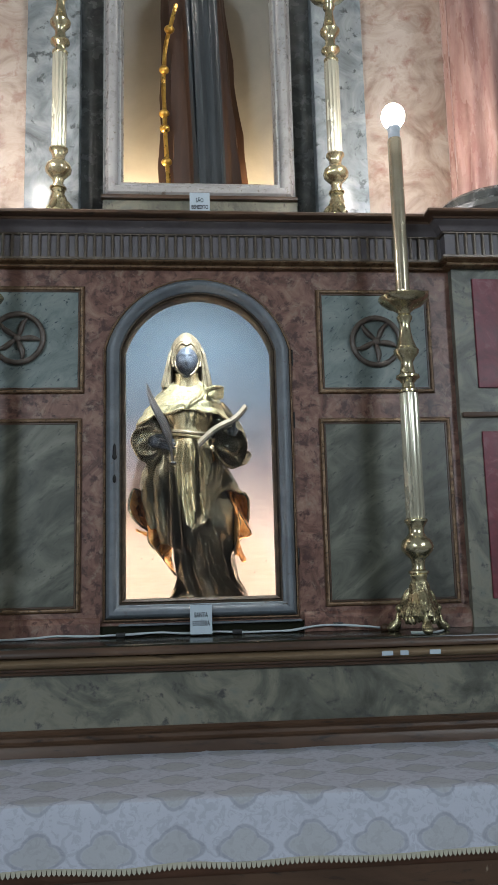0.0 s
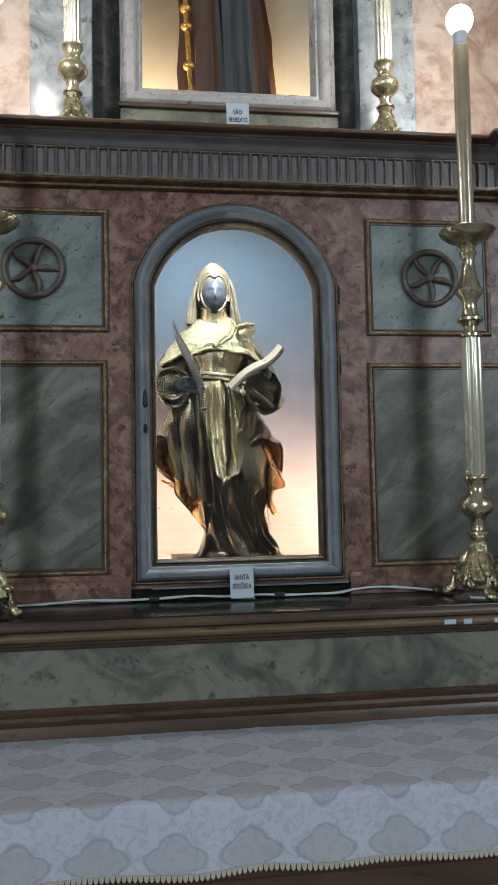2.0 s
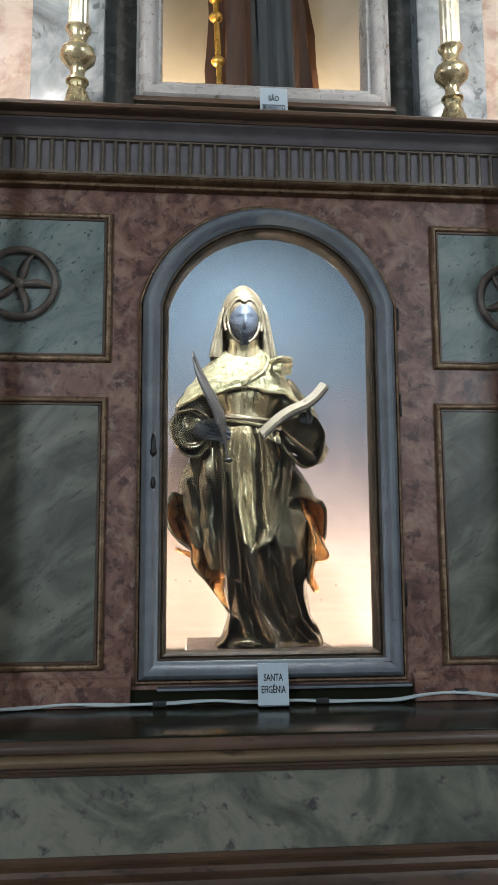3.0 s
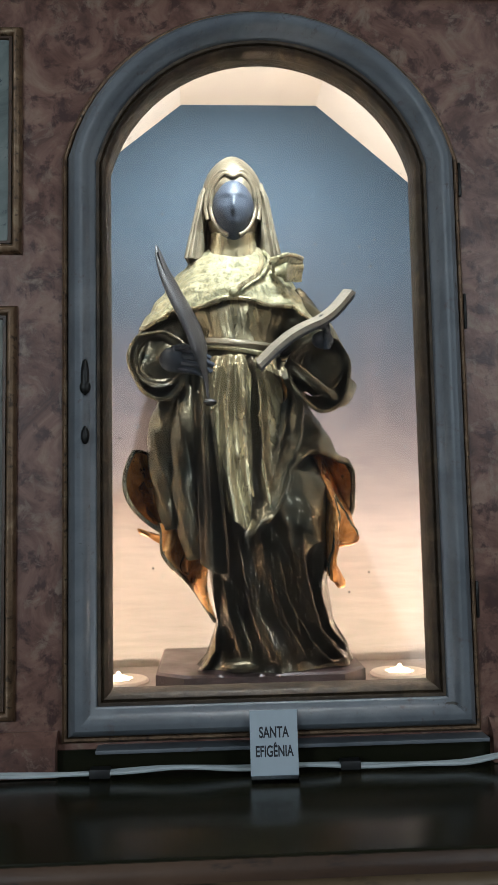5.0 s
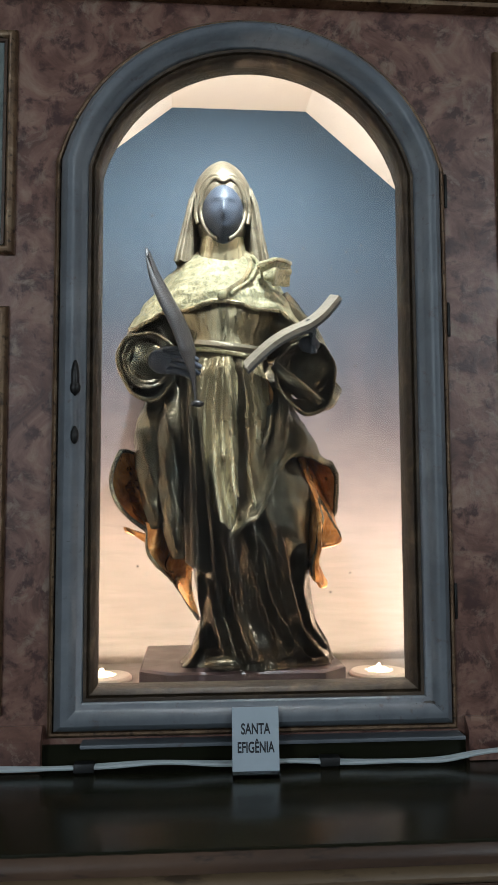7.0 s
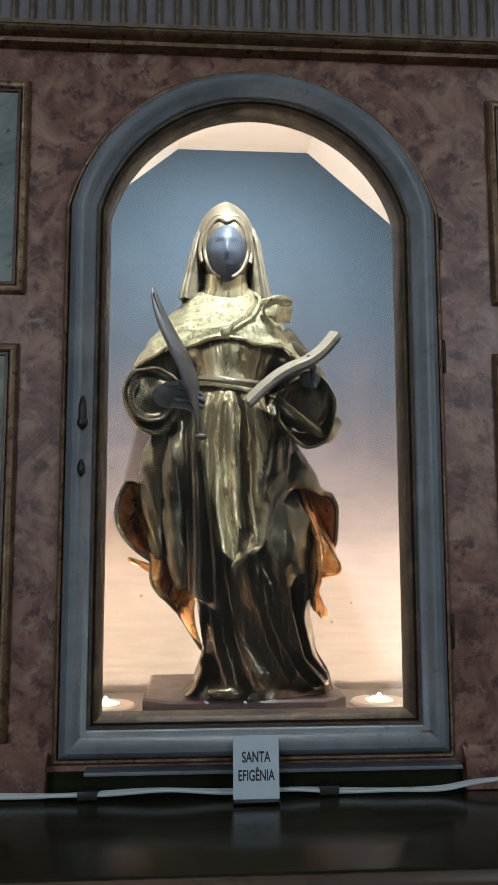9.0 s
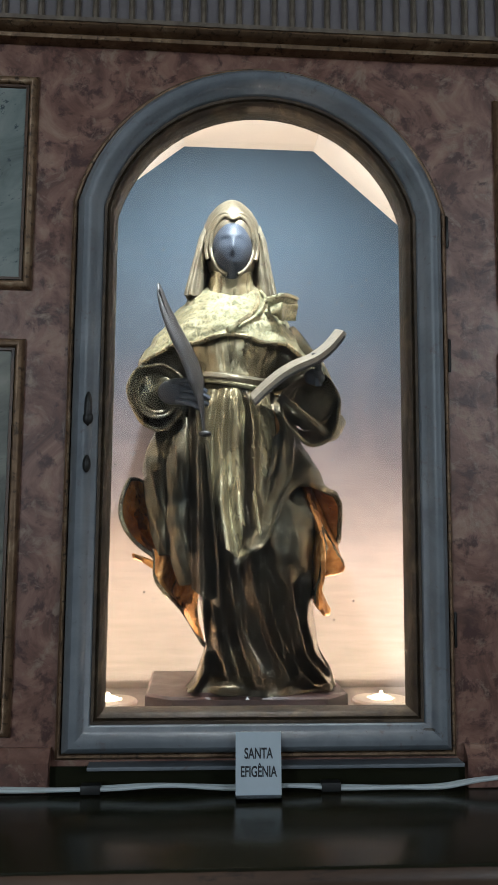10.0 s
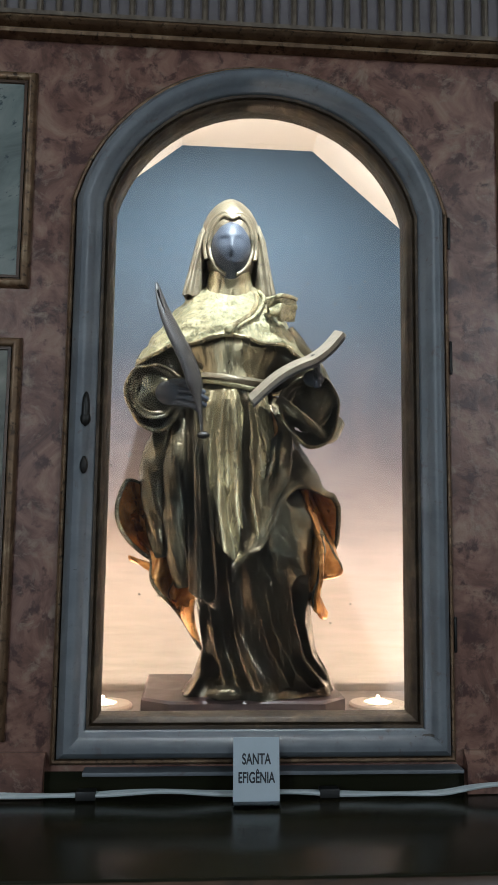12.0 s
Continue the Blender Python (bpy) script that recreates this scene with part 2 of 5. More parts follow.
PLINTH_RED = surface("dull_red_plinth", ((0.3, (0.022, 0.011, 0.010)), (0.7, (0.045, 0.022, 0.020))), 14, 0.6, rough=0.45)
LEAF_DARK = surface("dark_carved_palm", ((0.3, (0.007, 0.006, 0.006)), (0.7, (0.019, 0.016, 0.015))), 30, 0.5, rough=0.42, metal=0.0)
LEAF_DARK.node_tree.nodes["Principled BSDF"].inputs["Specular IOR Level"].default_value = 0.3
PAGES = surface("worn_page_edges", ((0.3, (0.070, 0.056, 0.040)), (0.7, (0.17, 0.142, 0.105))), 40, 0.5, rough=0.5, metal=0.0, stretch=(1, 1, 4))
BROWN_HABIT = surface("brown_painted_habit", ((0.3, (0.040, 0.020, 0.012)), (0.6, (0.085, 0.040, 0.022)), (0.8, (0.13, 0.068, 0.040))), 8, 0.5, stretch=(1, 1, 0.2), rough=0.45)
DARK_HABIT = surface("dark_blue_grey_habit", ((0.3, (0.022, 0.025, 0.028)), (0.7, (0.050, 0.056, 0.060))), 8, 0.5, stretch=(1, 1, 0.2), rough=0.35)
GOLD_CORD = surface("gold_cord", ((0.3, (0.42, 0.22, 0.04)), (0.7, (0.75, 0.45, 0.10))), 40, 0.5, rough=0.3, metal=0.8)


def painted_sky():
    """The niche's back boards: a painted sky, slate blue above, mauve and cream below."""
    m, ns, ls, b = nodes_of("painted_sky_boards")
    tc = ns.new("ShaderNodeTexCoord")
    sep = ns.new("ShaderNodeSeparateXYZ")
    ls.new(tc.outputs["Object"], sep.inputs[0])
    wob = noise_node(ns, ls, tc.outputs["Object"], 5, 5, 0.6, 0.8)
    h = math_node(ns, ls, "ADD", sep.outputs["Z"], math_node(ns, ls, "MULTIPLY", math_node(ns, ls, "SUBTRACT", wob, 0.5), 0.34))
    fac = ns.new("ShaderNodeMapRange")
    fac.inputs["From Min"].default_value, fac.inputs["From Max"].default_value = 1.30, 2.54
    ls.new(h, fac.inputs["Value"])
    colour = ramp_node(ns, ls, fac.outputs["Result"], ((0.0, (0.36, 0.32, 0.29)), (0.25, (0.26, 0.21, 0.195)), (0.42, (0.118, 0.094, 0.098)), (0.53, (0.052, 0.051, 0.063)), (0.62, (0.025, 0.036, 0.051)), (0.80, (0.012, 0.031, 0.050)), (1.0, (0.010, 0.027, 0.043))))
    streak = ns.new("ShaderNodeMapping")
    streak.inputs["Scale"].default_value = (1.0, 1.0, 9.0)
    ls.new(tc.outputs["Object"], streak.inputs["Vector"])
    grain = noise_node(ns, ls, streak.outputs["Vector"], 9, 5, 0.6)
    colour = mix_node(ns, ls, math_node(ns, ls, "MULTIPLY", grain, 0.75), colour, (0.40, 0.42, 0.45), "MULTIPLY")
    dots = ramp_node(ns, ls, noise_node(ns, ls, tc.outputs["Object"], 55, 3), ((0.66, (0, 0, 0)), (0.84, (1, 1, 1))))
    colour = mix_node(ns, ls, dots, colour, (0.10, 0.13, 0.15))
    ls.new(colour, b.inputs["Base Color"])
    b.inputs["Roughness"].default_value = 0.75
    return m


def lace():
    """White damask-lace cloth with rows of framed medallions; UV in metres."""
    m, ns, ls, b = nodes_of("white_lace_cloth")
    uv = ns.new("ShaderNodeTexCoord").outputs["UV"]
    warp = ns.new("ShaderNodeMixRGB")
    warp.blend_type = "ADD"
    warp.inputs[0].default_value = 0.014
    wn = ns.new("ShaderNodeTexNoise")
    wn.inputs["Scale"].default_value = 22
    ls.new(uv, wn.inputs["Vector"])
    ls.new(uv, warp.inputs[1])
    ls.new(wn.outputs["Color"], warp.inputs[2])
    sep = ns.new("ShaderNodeSeparateXYZ")
    ls.new(warp.outputs[0], sep.inputs[0])

    def cell(v, step, off):
        f = math_node(ns, ls, "FRACT", math_node(ns, ls, "ADD", math_node(ns, ls, "DIVIDE", v, step), off))
        return math_node(ns, ls, "ABSOLUTE", math_node(ns, ls, "SUBTRACT", f, 0.5))

    u, v = cell(sep.outputs["X"], 0.140, 0.0), cell(sep.outputs["Y"], 0.124, 0.1)

    def oval(a, b):
        p, q = math_node(ns, ls, "DIVIDE", u, a), math_node(ns, ls, "DIVIDE", v, b)
        return math_node(ns, ls, "SQRT", math_node(ns, ls, "ADD", math_node(ns, ls, "MULTIPLY", p, p), math_node(ns, ls, "MULTIPLY", q, q)))

    d = math_node(ns, ls, "MULTIPLY", math_node(ns, ls, "MINIMUM", oval(0.40, 0.20), oval(0.24, 0.35)), 0.5)
    fill = ramp_node(ns, ls, d, ((0.42, (1, 1, 1)), (0.46, (0, 0, 0))))
    rim = ramp_node(ns, ls, d, ((0.43, (0, 0, 0)), (0.47, (1, 1, 1)), (0.52, (1, 1, 1)), (0.56, (0, 0, 0))))
    sprig = ramp_node(ns, ls, noise_node(ns, ls, uv, 46, 3, 0.6, 1.2), ((0.50, (0, 0, 0)), (0.58, (1, 1, 1))))
    colour = mix_node(ns, ls, math_node(ns, ls, "MULTIPLY", sprig, 0.4), (0.46, 0.47, 0.53), (0.30, 0.305, 0.35))
    colour = mix_node(ns, ls, math_node(ns, ls, "MULTIPLY", fill, 0.48), colour, (0.31, 0.305, 0.285))
    colour = mix_node(ns, ls, math_node(ns, ls, "MULTIPLY", rim, 0.42), colour, (0.17, 0.17, 0.195))
    ls.new(colour, b.inputs["Base Color"])
    b.inputs["Roughness"].default_value = 0.85
    bp = ns.new("ShaderNodeBump")
    bp.inputs["Strength"].default_value, bp.inputs["Distance"].default_value = 0.35, 0.002
    ls.new(noise_node(ns, ls, uv, 160, 3), bp.inputs["Height"])
    ls.new(bp.outputs["Normal"], b.inputs["Normal"])
    return m


def clear_glass():
    m, ns, ls, b = nodes_of("clear_glass")
    b.inputs["Base Color"].default_value = (0.97, 0.98, 0.98, 1)
    b.inputs["Transmission Weight"].default_value, b.inputs["Roughness"].default_value, b.inputs["IOR"].default_value = 1.0, 0.0, 1.45
    return m


SKY_BOARDS, LACE, GLASS = painted_sky(), lace(), clear_glass()
FRINGE = plain("cream_fringe", (0.45, 0.42, 0.33), 0.8)
ACRYLIC = GLASS


# ---- building helpers ----
def mesh_of(name, bm, mats, smooth=True):
    bmesh.ops.recalc_face_normals(bm, faces=bm.faces)
    me = bpy.data.meshes.new(name)
    bm.to_mesh(me)
    bm.free()
    for m in mats if isinstance(mats, (list, tuple)) else [mats]:
        me.materials.append(m)
    if smooth:
        me.shade_smooth()
        me.set_sharp_from_angle(angle=radians(38))
    return me


def part(name, bm, mat, parent=None, label="", smooth=True):
    ob = new(name, mesh_of(name, bm, mat, smooth))
    ob.parent = parent
    if label:
        ob["label"] = label
    return ob


def thing(name, place, label, category, group="", kind=""):
    ob = new(name)
    ob.location = place
    ob.empty_display_size = 0.05
    return tagged(ob, label, category, group, kind)


def box(bm, x0, x1, y0, y1, z0, z1, bevel=0.0):
    vs = [bm.verts.new((x, y, z)) for x in (x0, x1) for y in (y0, y1) for z in (z0, z1)]
    fs = [bm.faces.new([vs[i] for i in q]) for q in ((0, 1, 3, 2), (4, 6, 7, 5), (0, 4, 5, 1), (2, 3, 7, 6), (0, 2, 6, 4), (1, 5, 7, 3))]
    if bevel:
        es = {e for f in fs for e in f.edges}
        bmesh.ops.bevel(bm, geom=list(es), offset=bevel, segments=2, affect="EDGES", profile=0.6)
    return bm


def boxed(*a, **k):
    return box(bmesh.new(), *a, **k)


def sweep(bm, path, profile, axis, closed=False):
    """A moulding: profile points (out to the side, up along axis) carried along a flat path with mitred corners."""
    axis = Vector(axis)
    pts = [Vector(p) for p in path]
    n = len(pts)
    rings = []
    for i, p in enumerate(pts):
        a = (p - pts[i - 1]) if (closed or i) else (pts[1] - p)
        b = (pts[(i + 1) % n] - p) if (closed or i < n - 1) else a
        s1, s2 = a.normalized().cross(axis), b.normalized().cross(axis)
        s = (s1 + s2) / max(0.2, 1 + s1.dot(s2))
        rings.append([bm.verts.new(p + s * u + axis * v) for u, v in profile])
    k = len(profile)
    for i in range(n if closed else n - 1):
        r, q = rings[i], rings[(i + 1) % n]
        for j in range(k):
            bm.faces.new((r[j], r[(j + 1) % k], q[(j + 1) % k], q[j]))
    if not closed:
        bm.faces.new(rings[0])
        bm.faces.new(rings[-1][::-1])
    return bm


def half_round(w, h, steps=8, base=0.0):
    """A bead profile of width w and height h."""
    arc = [(w / 2 - math.cos(math.pi * i / steps) * w / 2, base + math.sin(math.pi * i / steps) * h) for i in range(steps + 1)]
    return [(0, base - 0.012)] + arc + [(w, base - 0.012)]


def lathe(bm, profile, seg=28, centre=(0, 0, 0), flutes=0, depth=0.0):
    c = Vector(centre)
    rings = []
    for r, z in profile:
        ring = []
        for i in range(seg):
            a = 2 * math.pi * i / seg
            q = r * (1 - depth * (0.5 + 0.5 * math.cos(flutes * a))) if flutes else r
            ring.append(bm.verts.new(c + Vector((q * math.cos(a), q * math.sin(a), z))))
        rings.append(ring)
    for r, q in zip(rings, rings[1:]):
        for i in range(seg):
            bm.faces.new((r[i], r[(i + 1) % seg], q[(i + 1) % seg], q[i]))
    bm.faces.new(rings[0][::-1])
    bm.faces.new(rings[-1])
    return bm


def spline(points, steps=8):
    """A smooth polyline through the points."""
    ps = [Vector(p) for p in points]
    out = []
    for i in range(len(ps) - 1):
        a, b, c, d = ps[max(i - 1, 0)], ps[i], ps[i + 1], ps[min(i + 2, len(ps) - 1)]
        for j in range(steps):
            t = j / steps
            out.append(0.5 * (2 * b + (c - a) * t + (2 * a - 5 * b + 4 * c - d) * t * t + (3 * b - a - 3 * c + d) * t ** 3))
    return out + [ps[-1]]


def tube(bm, pts, radius, seg=12, mat=0, squash=1.0, folds=0.0):
    """A round bar along a polyline; radius: a number or a function of 0..1."""
    pts = [Vector(p) for p in pts]
    n = len(pts)
    rings, side = [], None
    for i, p in enumerate(pts):
        d = (pts[min(i + 1, n - 1)] - pts[max(i - 1, 0)]).normalized()
        side = (side - d * side.dot(d)).normalized() if side else d.orthogonal().normalized()
        up = d.cross(side)
        f = i / (n - 1)
        r = radius(f) if callable(radius) else radius
        ring = []
        for k in range(seg):
            a = 2 * math.pi * k / seg
            q = r * (1 + folds * math.sin(3 * a + 9 * f) * math.sin(14 * f + 2 * a))
            ring.append(bm.verts.new(p + side * (math.cos(a) * q) + up * (math.sin(a) * q * squash)))
        rings.append(ring)
    faces = []
    for r, q in zip(rings, rings[1:]):
        for k in range(seg):
            faces.append(bm.faces.new((r[k], r[(k + 1) % seg], q[(k + 1) % seg], q[k])))
    faces += [bm.faces.new(rings[0][::-1]), bm.faces.new(rings[-1])]
    for f in faces:
        f.material_index = mat
    return bm


def ball(bm, centre, radii, mat=0, u=20, v=14, shape=None):
    c = Vector(centre)
    rows = []
    for i in range(1, v):
        t = math.pi * i / v
        row = []
        for k in range(u):
            a = 2 * math.pi * k / u
            p = Vector((math.sin(t) * math.cos(a), math.sin(t) * math.sin(a), math.cos(t)))
            q = shape(p) if shape else p
            row.append(bm.verts.new(c + Vector((q.x * radii[0], q.y * radii[1], q.z * radii[2]))))
        rows.append(row)
    ends = []
    for z in (1, -1):
        q = Vector((0, 0, z))
        q = shape(q) if shape else q
        ends.append(bm.verts.new(c + Vector((q.x * radii[0], q.y * radii[1], q.z * radii[2]))))
    fs = []
    for r, q in zip(rows, rows[1:]):
        for k in range(u):
            fs.append(bm.faces.new((r[k], q[k], q[(k + 1) % u], r[(k + 1) % u])))
    for k in range(u):
        fs.append(bm.faces.new((ends[0], rows[0][k], rows[0][(k + 1) % u])))
        fs.append(bm.faces.new((ends[1], rows[-1][(k + 1) % u], rows[-1][k])))
    for f in fs:
        f.material_index = mat
    return bm


def sheet(bm, fn, nu, nv, thick=0.004, mat=0, back=None, wrap=False):
    """A thick curved sheet; fn(u, v) gives its middle, u and v from 0 to 1. The back may have its own material."""
    P = [[Vector(fn(i / nu, j / nv)) for j in range(nv + 1)] for i in range(nu + 1)]
    normals = []
    for i in range(nu + 1):
        for j in range(nv + 1):
            du = P[min(i + 1, nu)][j] - P[max(i - 1, 0)][j]
            dv = P[i][min(j + 1, nv)] - P[i][max(j - 1, 0)]
            n = du.cross(dv)
            n = n.normalized() if n.length > 1e-9 else Vector((0, -1, 0))
            normals.append((n, P[i][j]))
    # the front is the side that looks away from the upright axis near the origin
    sign = 1 if sum(n.dot(Vector((p.x + 0.03, p.y - 0.03, 0))) for n, p in normals) >= 0 else -1
    at = iter(normals)
    front, rear = [], []
    for i in range(nu + 1):
        row = [next(at) for _ in range(nv + 1)]
        front.append([bm.verts.new(p + n * sign * thick / 2) for n, p in row])
        rear.append([bm.verts.new(p - n * sign * thick / 2) for n, p in row])
    back = mat if back is None else back
    for i in range(nu):
        for j in range(nv):
            bm.faces.new((front[i][j], front[i + 1][j], front[i + 1][j + 1], front[i][j + 1])).material_index = mat
            bm.faces.new((rear[i][j], rear[i][j + 1], rear[i + 1][j + 1], rear[i + 1][j])).material_index = back
    rim = [(i, 0) for i in range(nu)] + [(nu, j) for j in range(nv)] + [(i, nv) for i in range(nu, 0, -1)] + [(0, j) for j in range(nv, 0, -1)]
    for (a, b), (c, d) in zip(rim, rim[1:] + rim[:1]):
        bm.faces.new((front[a][b], rear[a][b], rear[c][d], front[c][d])).material_index = mat
    return bm


def lerp_rows(rows, z):
    """Interpolates rows of (z, values...) smoothly at z; rows rise in z."""
    if z <= rows[0][0]:
        return rows[0][1:]
    for a, b in zip(rows, rows[1:]):
        if z <= b[0]:
            t = (z - a[0]) / (b[0] - a[0])
            t = t * t * (3 - 2 * t) * 0.5 + t * 0.5
            return [p + (q - p) * t for p, q in zip(a[1:], b[1:])]
    return rows[-1][1:]


WALL = 2.52      # face of the altarpiece
LEDGE = 1.262    # top of the stepped shelf
TABLE = 0.985    # top of the altar cloth
SHELF = 2.556    # top of the cornice


def arch_path(half, z0, spring, rise, cx, y, steps=24):
    """A door's outline: straight jambs and an arc of the given rise, anticlockwise from below as the viewer sees it."""
    r = (half * half + rise * rise) / (2 * rise)
    zc = spring + rise - r
    a0 = math.atan2(spring - zc, half)
    arc = [(cx + r * math.cos(a0 + (math.pi - 2 * a0) * i / steps), y, zc + r * math.sin(a0 + (math.pi - 2 * a0) * i / steps)) for i in range(steps + 1)]
    return [(cx - half, y, z0), (cx + half, y, z0)] + arc


# ---- structure: nave shell ----
def nave():
    tagged(part("floor", boxed(-4.1, 4.1, -6.1, 3.6, -0.1, 0.0), STONE_FLOOR), "worn stone floor of the church nave", "floor", kind="structure")
    tagged(part("ceiling", boxed(-4.1, 4.1, -6.1, 3.6, 6.6, 6.7), PLASTER), "plain plastered ceiling of the nave", "ceiling", kind="structure")
    tagged(part("wall_north", boxed(-4.1, 4.1, 3.5, 3.6, 0, 6.6), PLASTER), "plastered wall behind the altarpiece", "wall", kind="structure")

    def holed(name, fixed, along, hole, label):
        bm = bmesh.new()
        a0, a1 = along
        h0, h1, z0, z1 = hole
        for s0, s1, t0, t1 in ((a0, h0, 0, 6.6), (h1, a1, 0, 6.6), (h0, h1, 0, z0), (h0, h1, z1, 6.6)):
            if fixed[0] == "x":
                box(bm, fixed[1], fixed[2], s0, s1, t0, t1)
            else:
                box(bm, s0, s1, fixed[1], fixed[2], t0, t1)
        tagged(part(name, bm, PLASTER), label, "wall", kind="structure")

    holed("wall_west", ("x", -4.1, -4.0), (-6.0, 3.5), (-5.0, -3.4, 1.9, 4.1), "plastered nave wall with a tall window opening")
    # unseen opening, added for the east fill lamp
    holed("wall_east", ("x", 4.0, 4.1), (-6.0, 3.5), (-4.0, -2.4, 2.5, 4.7), "plastered nave wall with a tall window opening")
    tagged(part("wall_south", boxed(-4.1, 4.1, -6.1, -6.0, 0, 6.6), PLASTER), "plastered end wall of the nave", "wall", kind="structure")


nave()


# ---- structure: the altarpiece's lower storey ----
CX = 0.001                                   # middle of the niche
GLASS_HALF, GLASS_Z0, SPRING, RISE = 0.227, 1.370, 2.125, 0.176


def plane_of(pts, y0, y1):
    """A flat board of any outline in the xz plane."""
    bm = bmesh.new()
    a = [bm.verts.new((x, y0, z)) for x, z in pts]
    b = [bm.verts.new((x, y1, z)) for x, z in pts]
    bm.faces.new(a)
    bm.faces.new(b[::-1])
    for i in range(len(a)):
        j = (i + 1) % len(a)
        bm.faces.new((a[i], b[i], b[j], a[j]))
    return bm


def pierced_wall(x0, x1, z0, z1, hole, y0, y1):
    """A board with an opening: every point of the opening is joined to the nearest way out to the rim."""
    bm = bmesh.new()
    cx, cz = sum(p[0] for p in hole) / len(hole), (min(p[2] for p in hole) + max(p[2] for p in hole)) / 2
    inner, outer = [], []
    for x, _, z in hole:
        dx, dz = x - cx, z - cz
        k = min(((x1 - cx) if dx > 0 else (x0 - cx)) / dx if dx else 1e9, ((z1 - cz) if dz > 0 else (z0 - cz)) / dz if dz else 1e9)
        inner.append((x, z))
        outer.append([cx + dx * k, cz + dz * k])
    for corner in ((x0, z0), (x1, z0), (x0, z1), (x1, z1)):
        i = min(range(len(outer)), key=lambda n: (outer[n][0] - corner[0]) ** 2 + (outer[n][1] - corner[1]) ** 2)
        outer[i] = list(corner)
    n = len(inner)
    fi, fo = ([bm.verts.new((p[0], y0, p[1])) for p in ring] for ring in (inner, outer))
    bi, bo = ([bm.verts.new((p[0], y1, p[1])) for p in ring] for ring in (inner, outer))
    for i in range(n):
        j = (i + 1) % n
        for q in ((fi[i], fo[i], fo[j], fi[j]), (bi[i], bi[j], bo[j], bo[i]), (fi[i], fi[j], bi[j], bi[i]), (fo[i], bo[i], bo[j], fo[j])):
            bm.faces.new(q)
    return bm


def dense(path, step=0.05):
    """The same outline with points along its straight stretches."""
    out = []
    for a, b in zip(path, path[1:] + path[:1]):
        a, b = Vector(a), Vector(b)
        n = max(1, round((b - a).length / step))
        out += [tuple(a + (b - a) * i / n) for i in range(n)]
    return out


def altar_wall():
    hole = dense(arch_path(GLASS_HALF + 0.03, GLASS_Z0 - 0.03, SPRING, RISE + 0.02, CX, WALL))
    wall = part("wall_altarpiece", pierced_wall(-0.82, 0.82, LEDGE, 2.405, hole, WALL, WALL + 0.04), RED_MARBLE, smooth=False)
    tagged(wall, "red-brown marbled painted wood front of an altarpiece", "altarpiece wall", kind="structure")
    # marbled panels with gilded beads
    for x0, x1, z0, z1, m, label in ((-0.735, -0.350, 1.994, 2.338, BLUE_MARBLE, "blue-green marbled panel"), (0.378, 0.752, 1.990, 2.332, BLUE_MARBLE, "blue-green marbled panel"),
                                     (-0.795, -0.356, 1.335, 1.918, GREEN_MARBLE, "dark green marbled panel"), (0.375, 0.795, 1.333, 1.912, GREEN_MARBLE, "dark green marbled panel")):
        part("panel", boxed(x0 + 0.008, x1 - 0.008, WALL - 0.004, WALL + 0.006, z0 + 0.008, z1 - 0.008), m, wall, label, smooth=False)
        bead = sweep(bmesh.new(), [(x0, WALL, z0), (x1, WALL, z0), (x1, WALL, z1), (x0, WALL, z1)], [(-u, v) for u, v in half_round(0.015, 0.012)], (0, -1, 0), True)
        part("panel_bead", bead, OLD_GILT, wall, "worn gilded bead")
        inner = sweep(bmesh.new(), [(x0 + 0.015, WALL, z0 + 0.015), (x1 - 0.015, WALL, z0 + 0.015), (x1 - 0.015, WALL, z1 - 0.015), (x0 + 0.015, WALL, z1 - 0.015)],
                      [(0, -0.005), (0, 0.007), (-0.004, 0.007), (-0.006, 0.002), (-0.006, -0.005)], (0, -1, 0), True)
        part("panel_fillet", inner, BROWN_WOOD, wall)
    # plinth blocks beside the door
    for x0, x1 in ((-0.82, -0.298), (0.306, 0.82)):
        bm = sweep(bmesh.new(), [(x0, WALL, LEDGE + 0.001), (x1, WALL, LEDGE + 0.001)],
                   [(0.02, -0.0), (0.02, 0.040), (0.010, 0.052), (0.004, 0.058), (-0.01, 0.058), (-0.01, 0.0)], (0, 0, 1))
        tagged(part("baseboard", bm, RED_MARBLE), "red marbled plinth moulding along the shelf", "plinth", kind="structure")
    # flanking bays
    for s in (-1, 1):
        a, b = sorted((0.82 * s, 1.6 * s))
        bay = part("wall_side_bay", boxed(a, b, WALL - 0.03, WALL + 0.04, LEDGE, 2.405), OCHRE_MARBLE, smooth=False)
        tagged(bay, "grey-green marbled flanking pier of the altarpiece", "altarpiece wall", kind="structure")
        for z0, z1 in ((2.0, 2.36), (1.345, 1.86)):
            p, q = sorted((0.885 * s, 1.30 * s))
            part("panel", boxed(p, q, WALL - 0.036, WALL - 0.028, z0, z1, bevel=0.002), CRIMSON, bay, "crimson marbled panel", smooth=False)
        p, q = sorted((0.826 * s, 1.6 * s))
        part("rail", boxed(p, q, WALL - 0.042, WALL - 0.026, 1.905, 1.922, bevel=0.004), BROWN_WOOD, bay)


altar_wall()


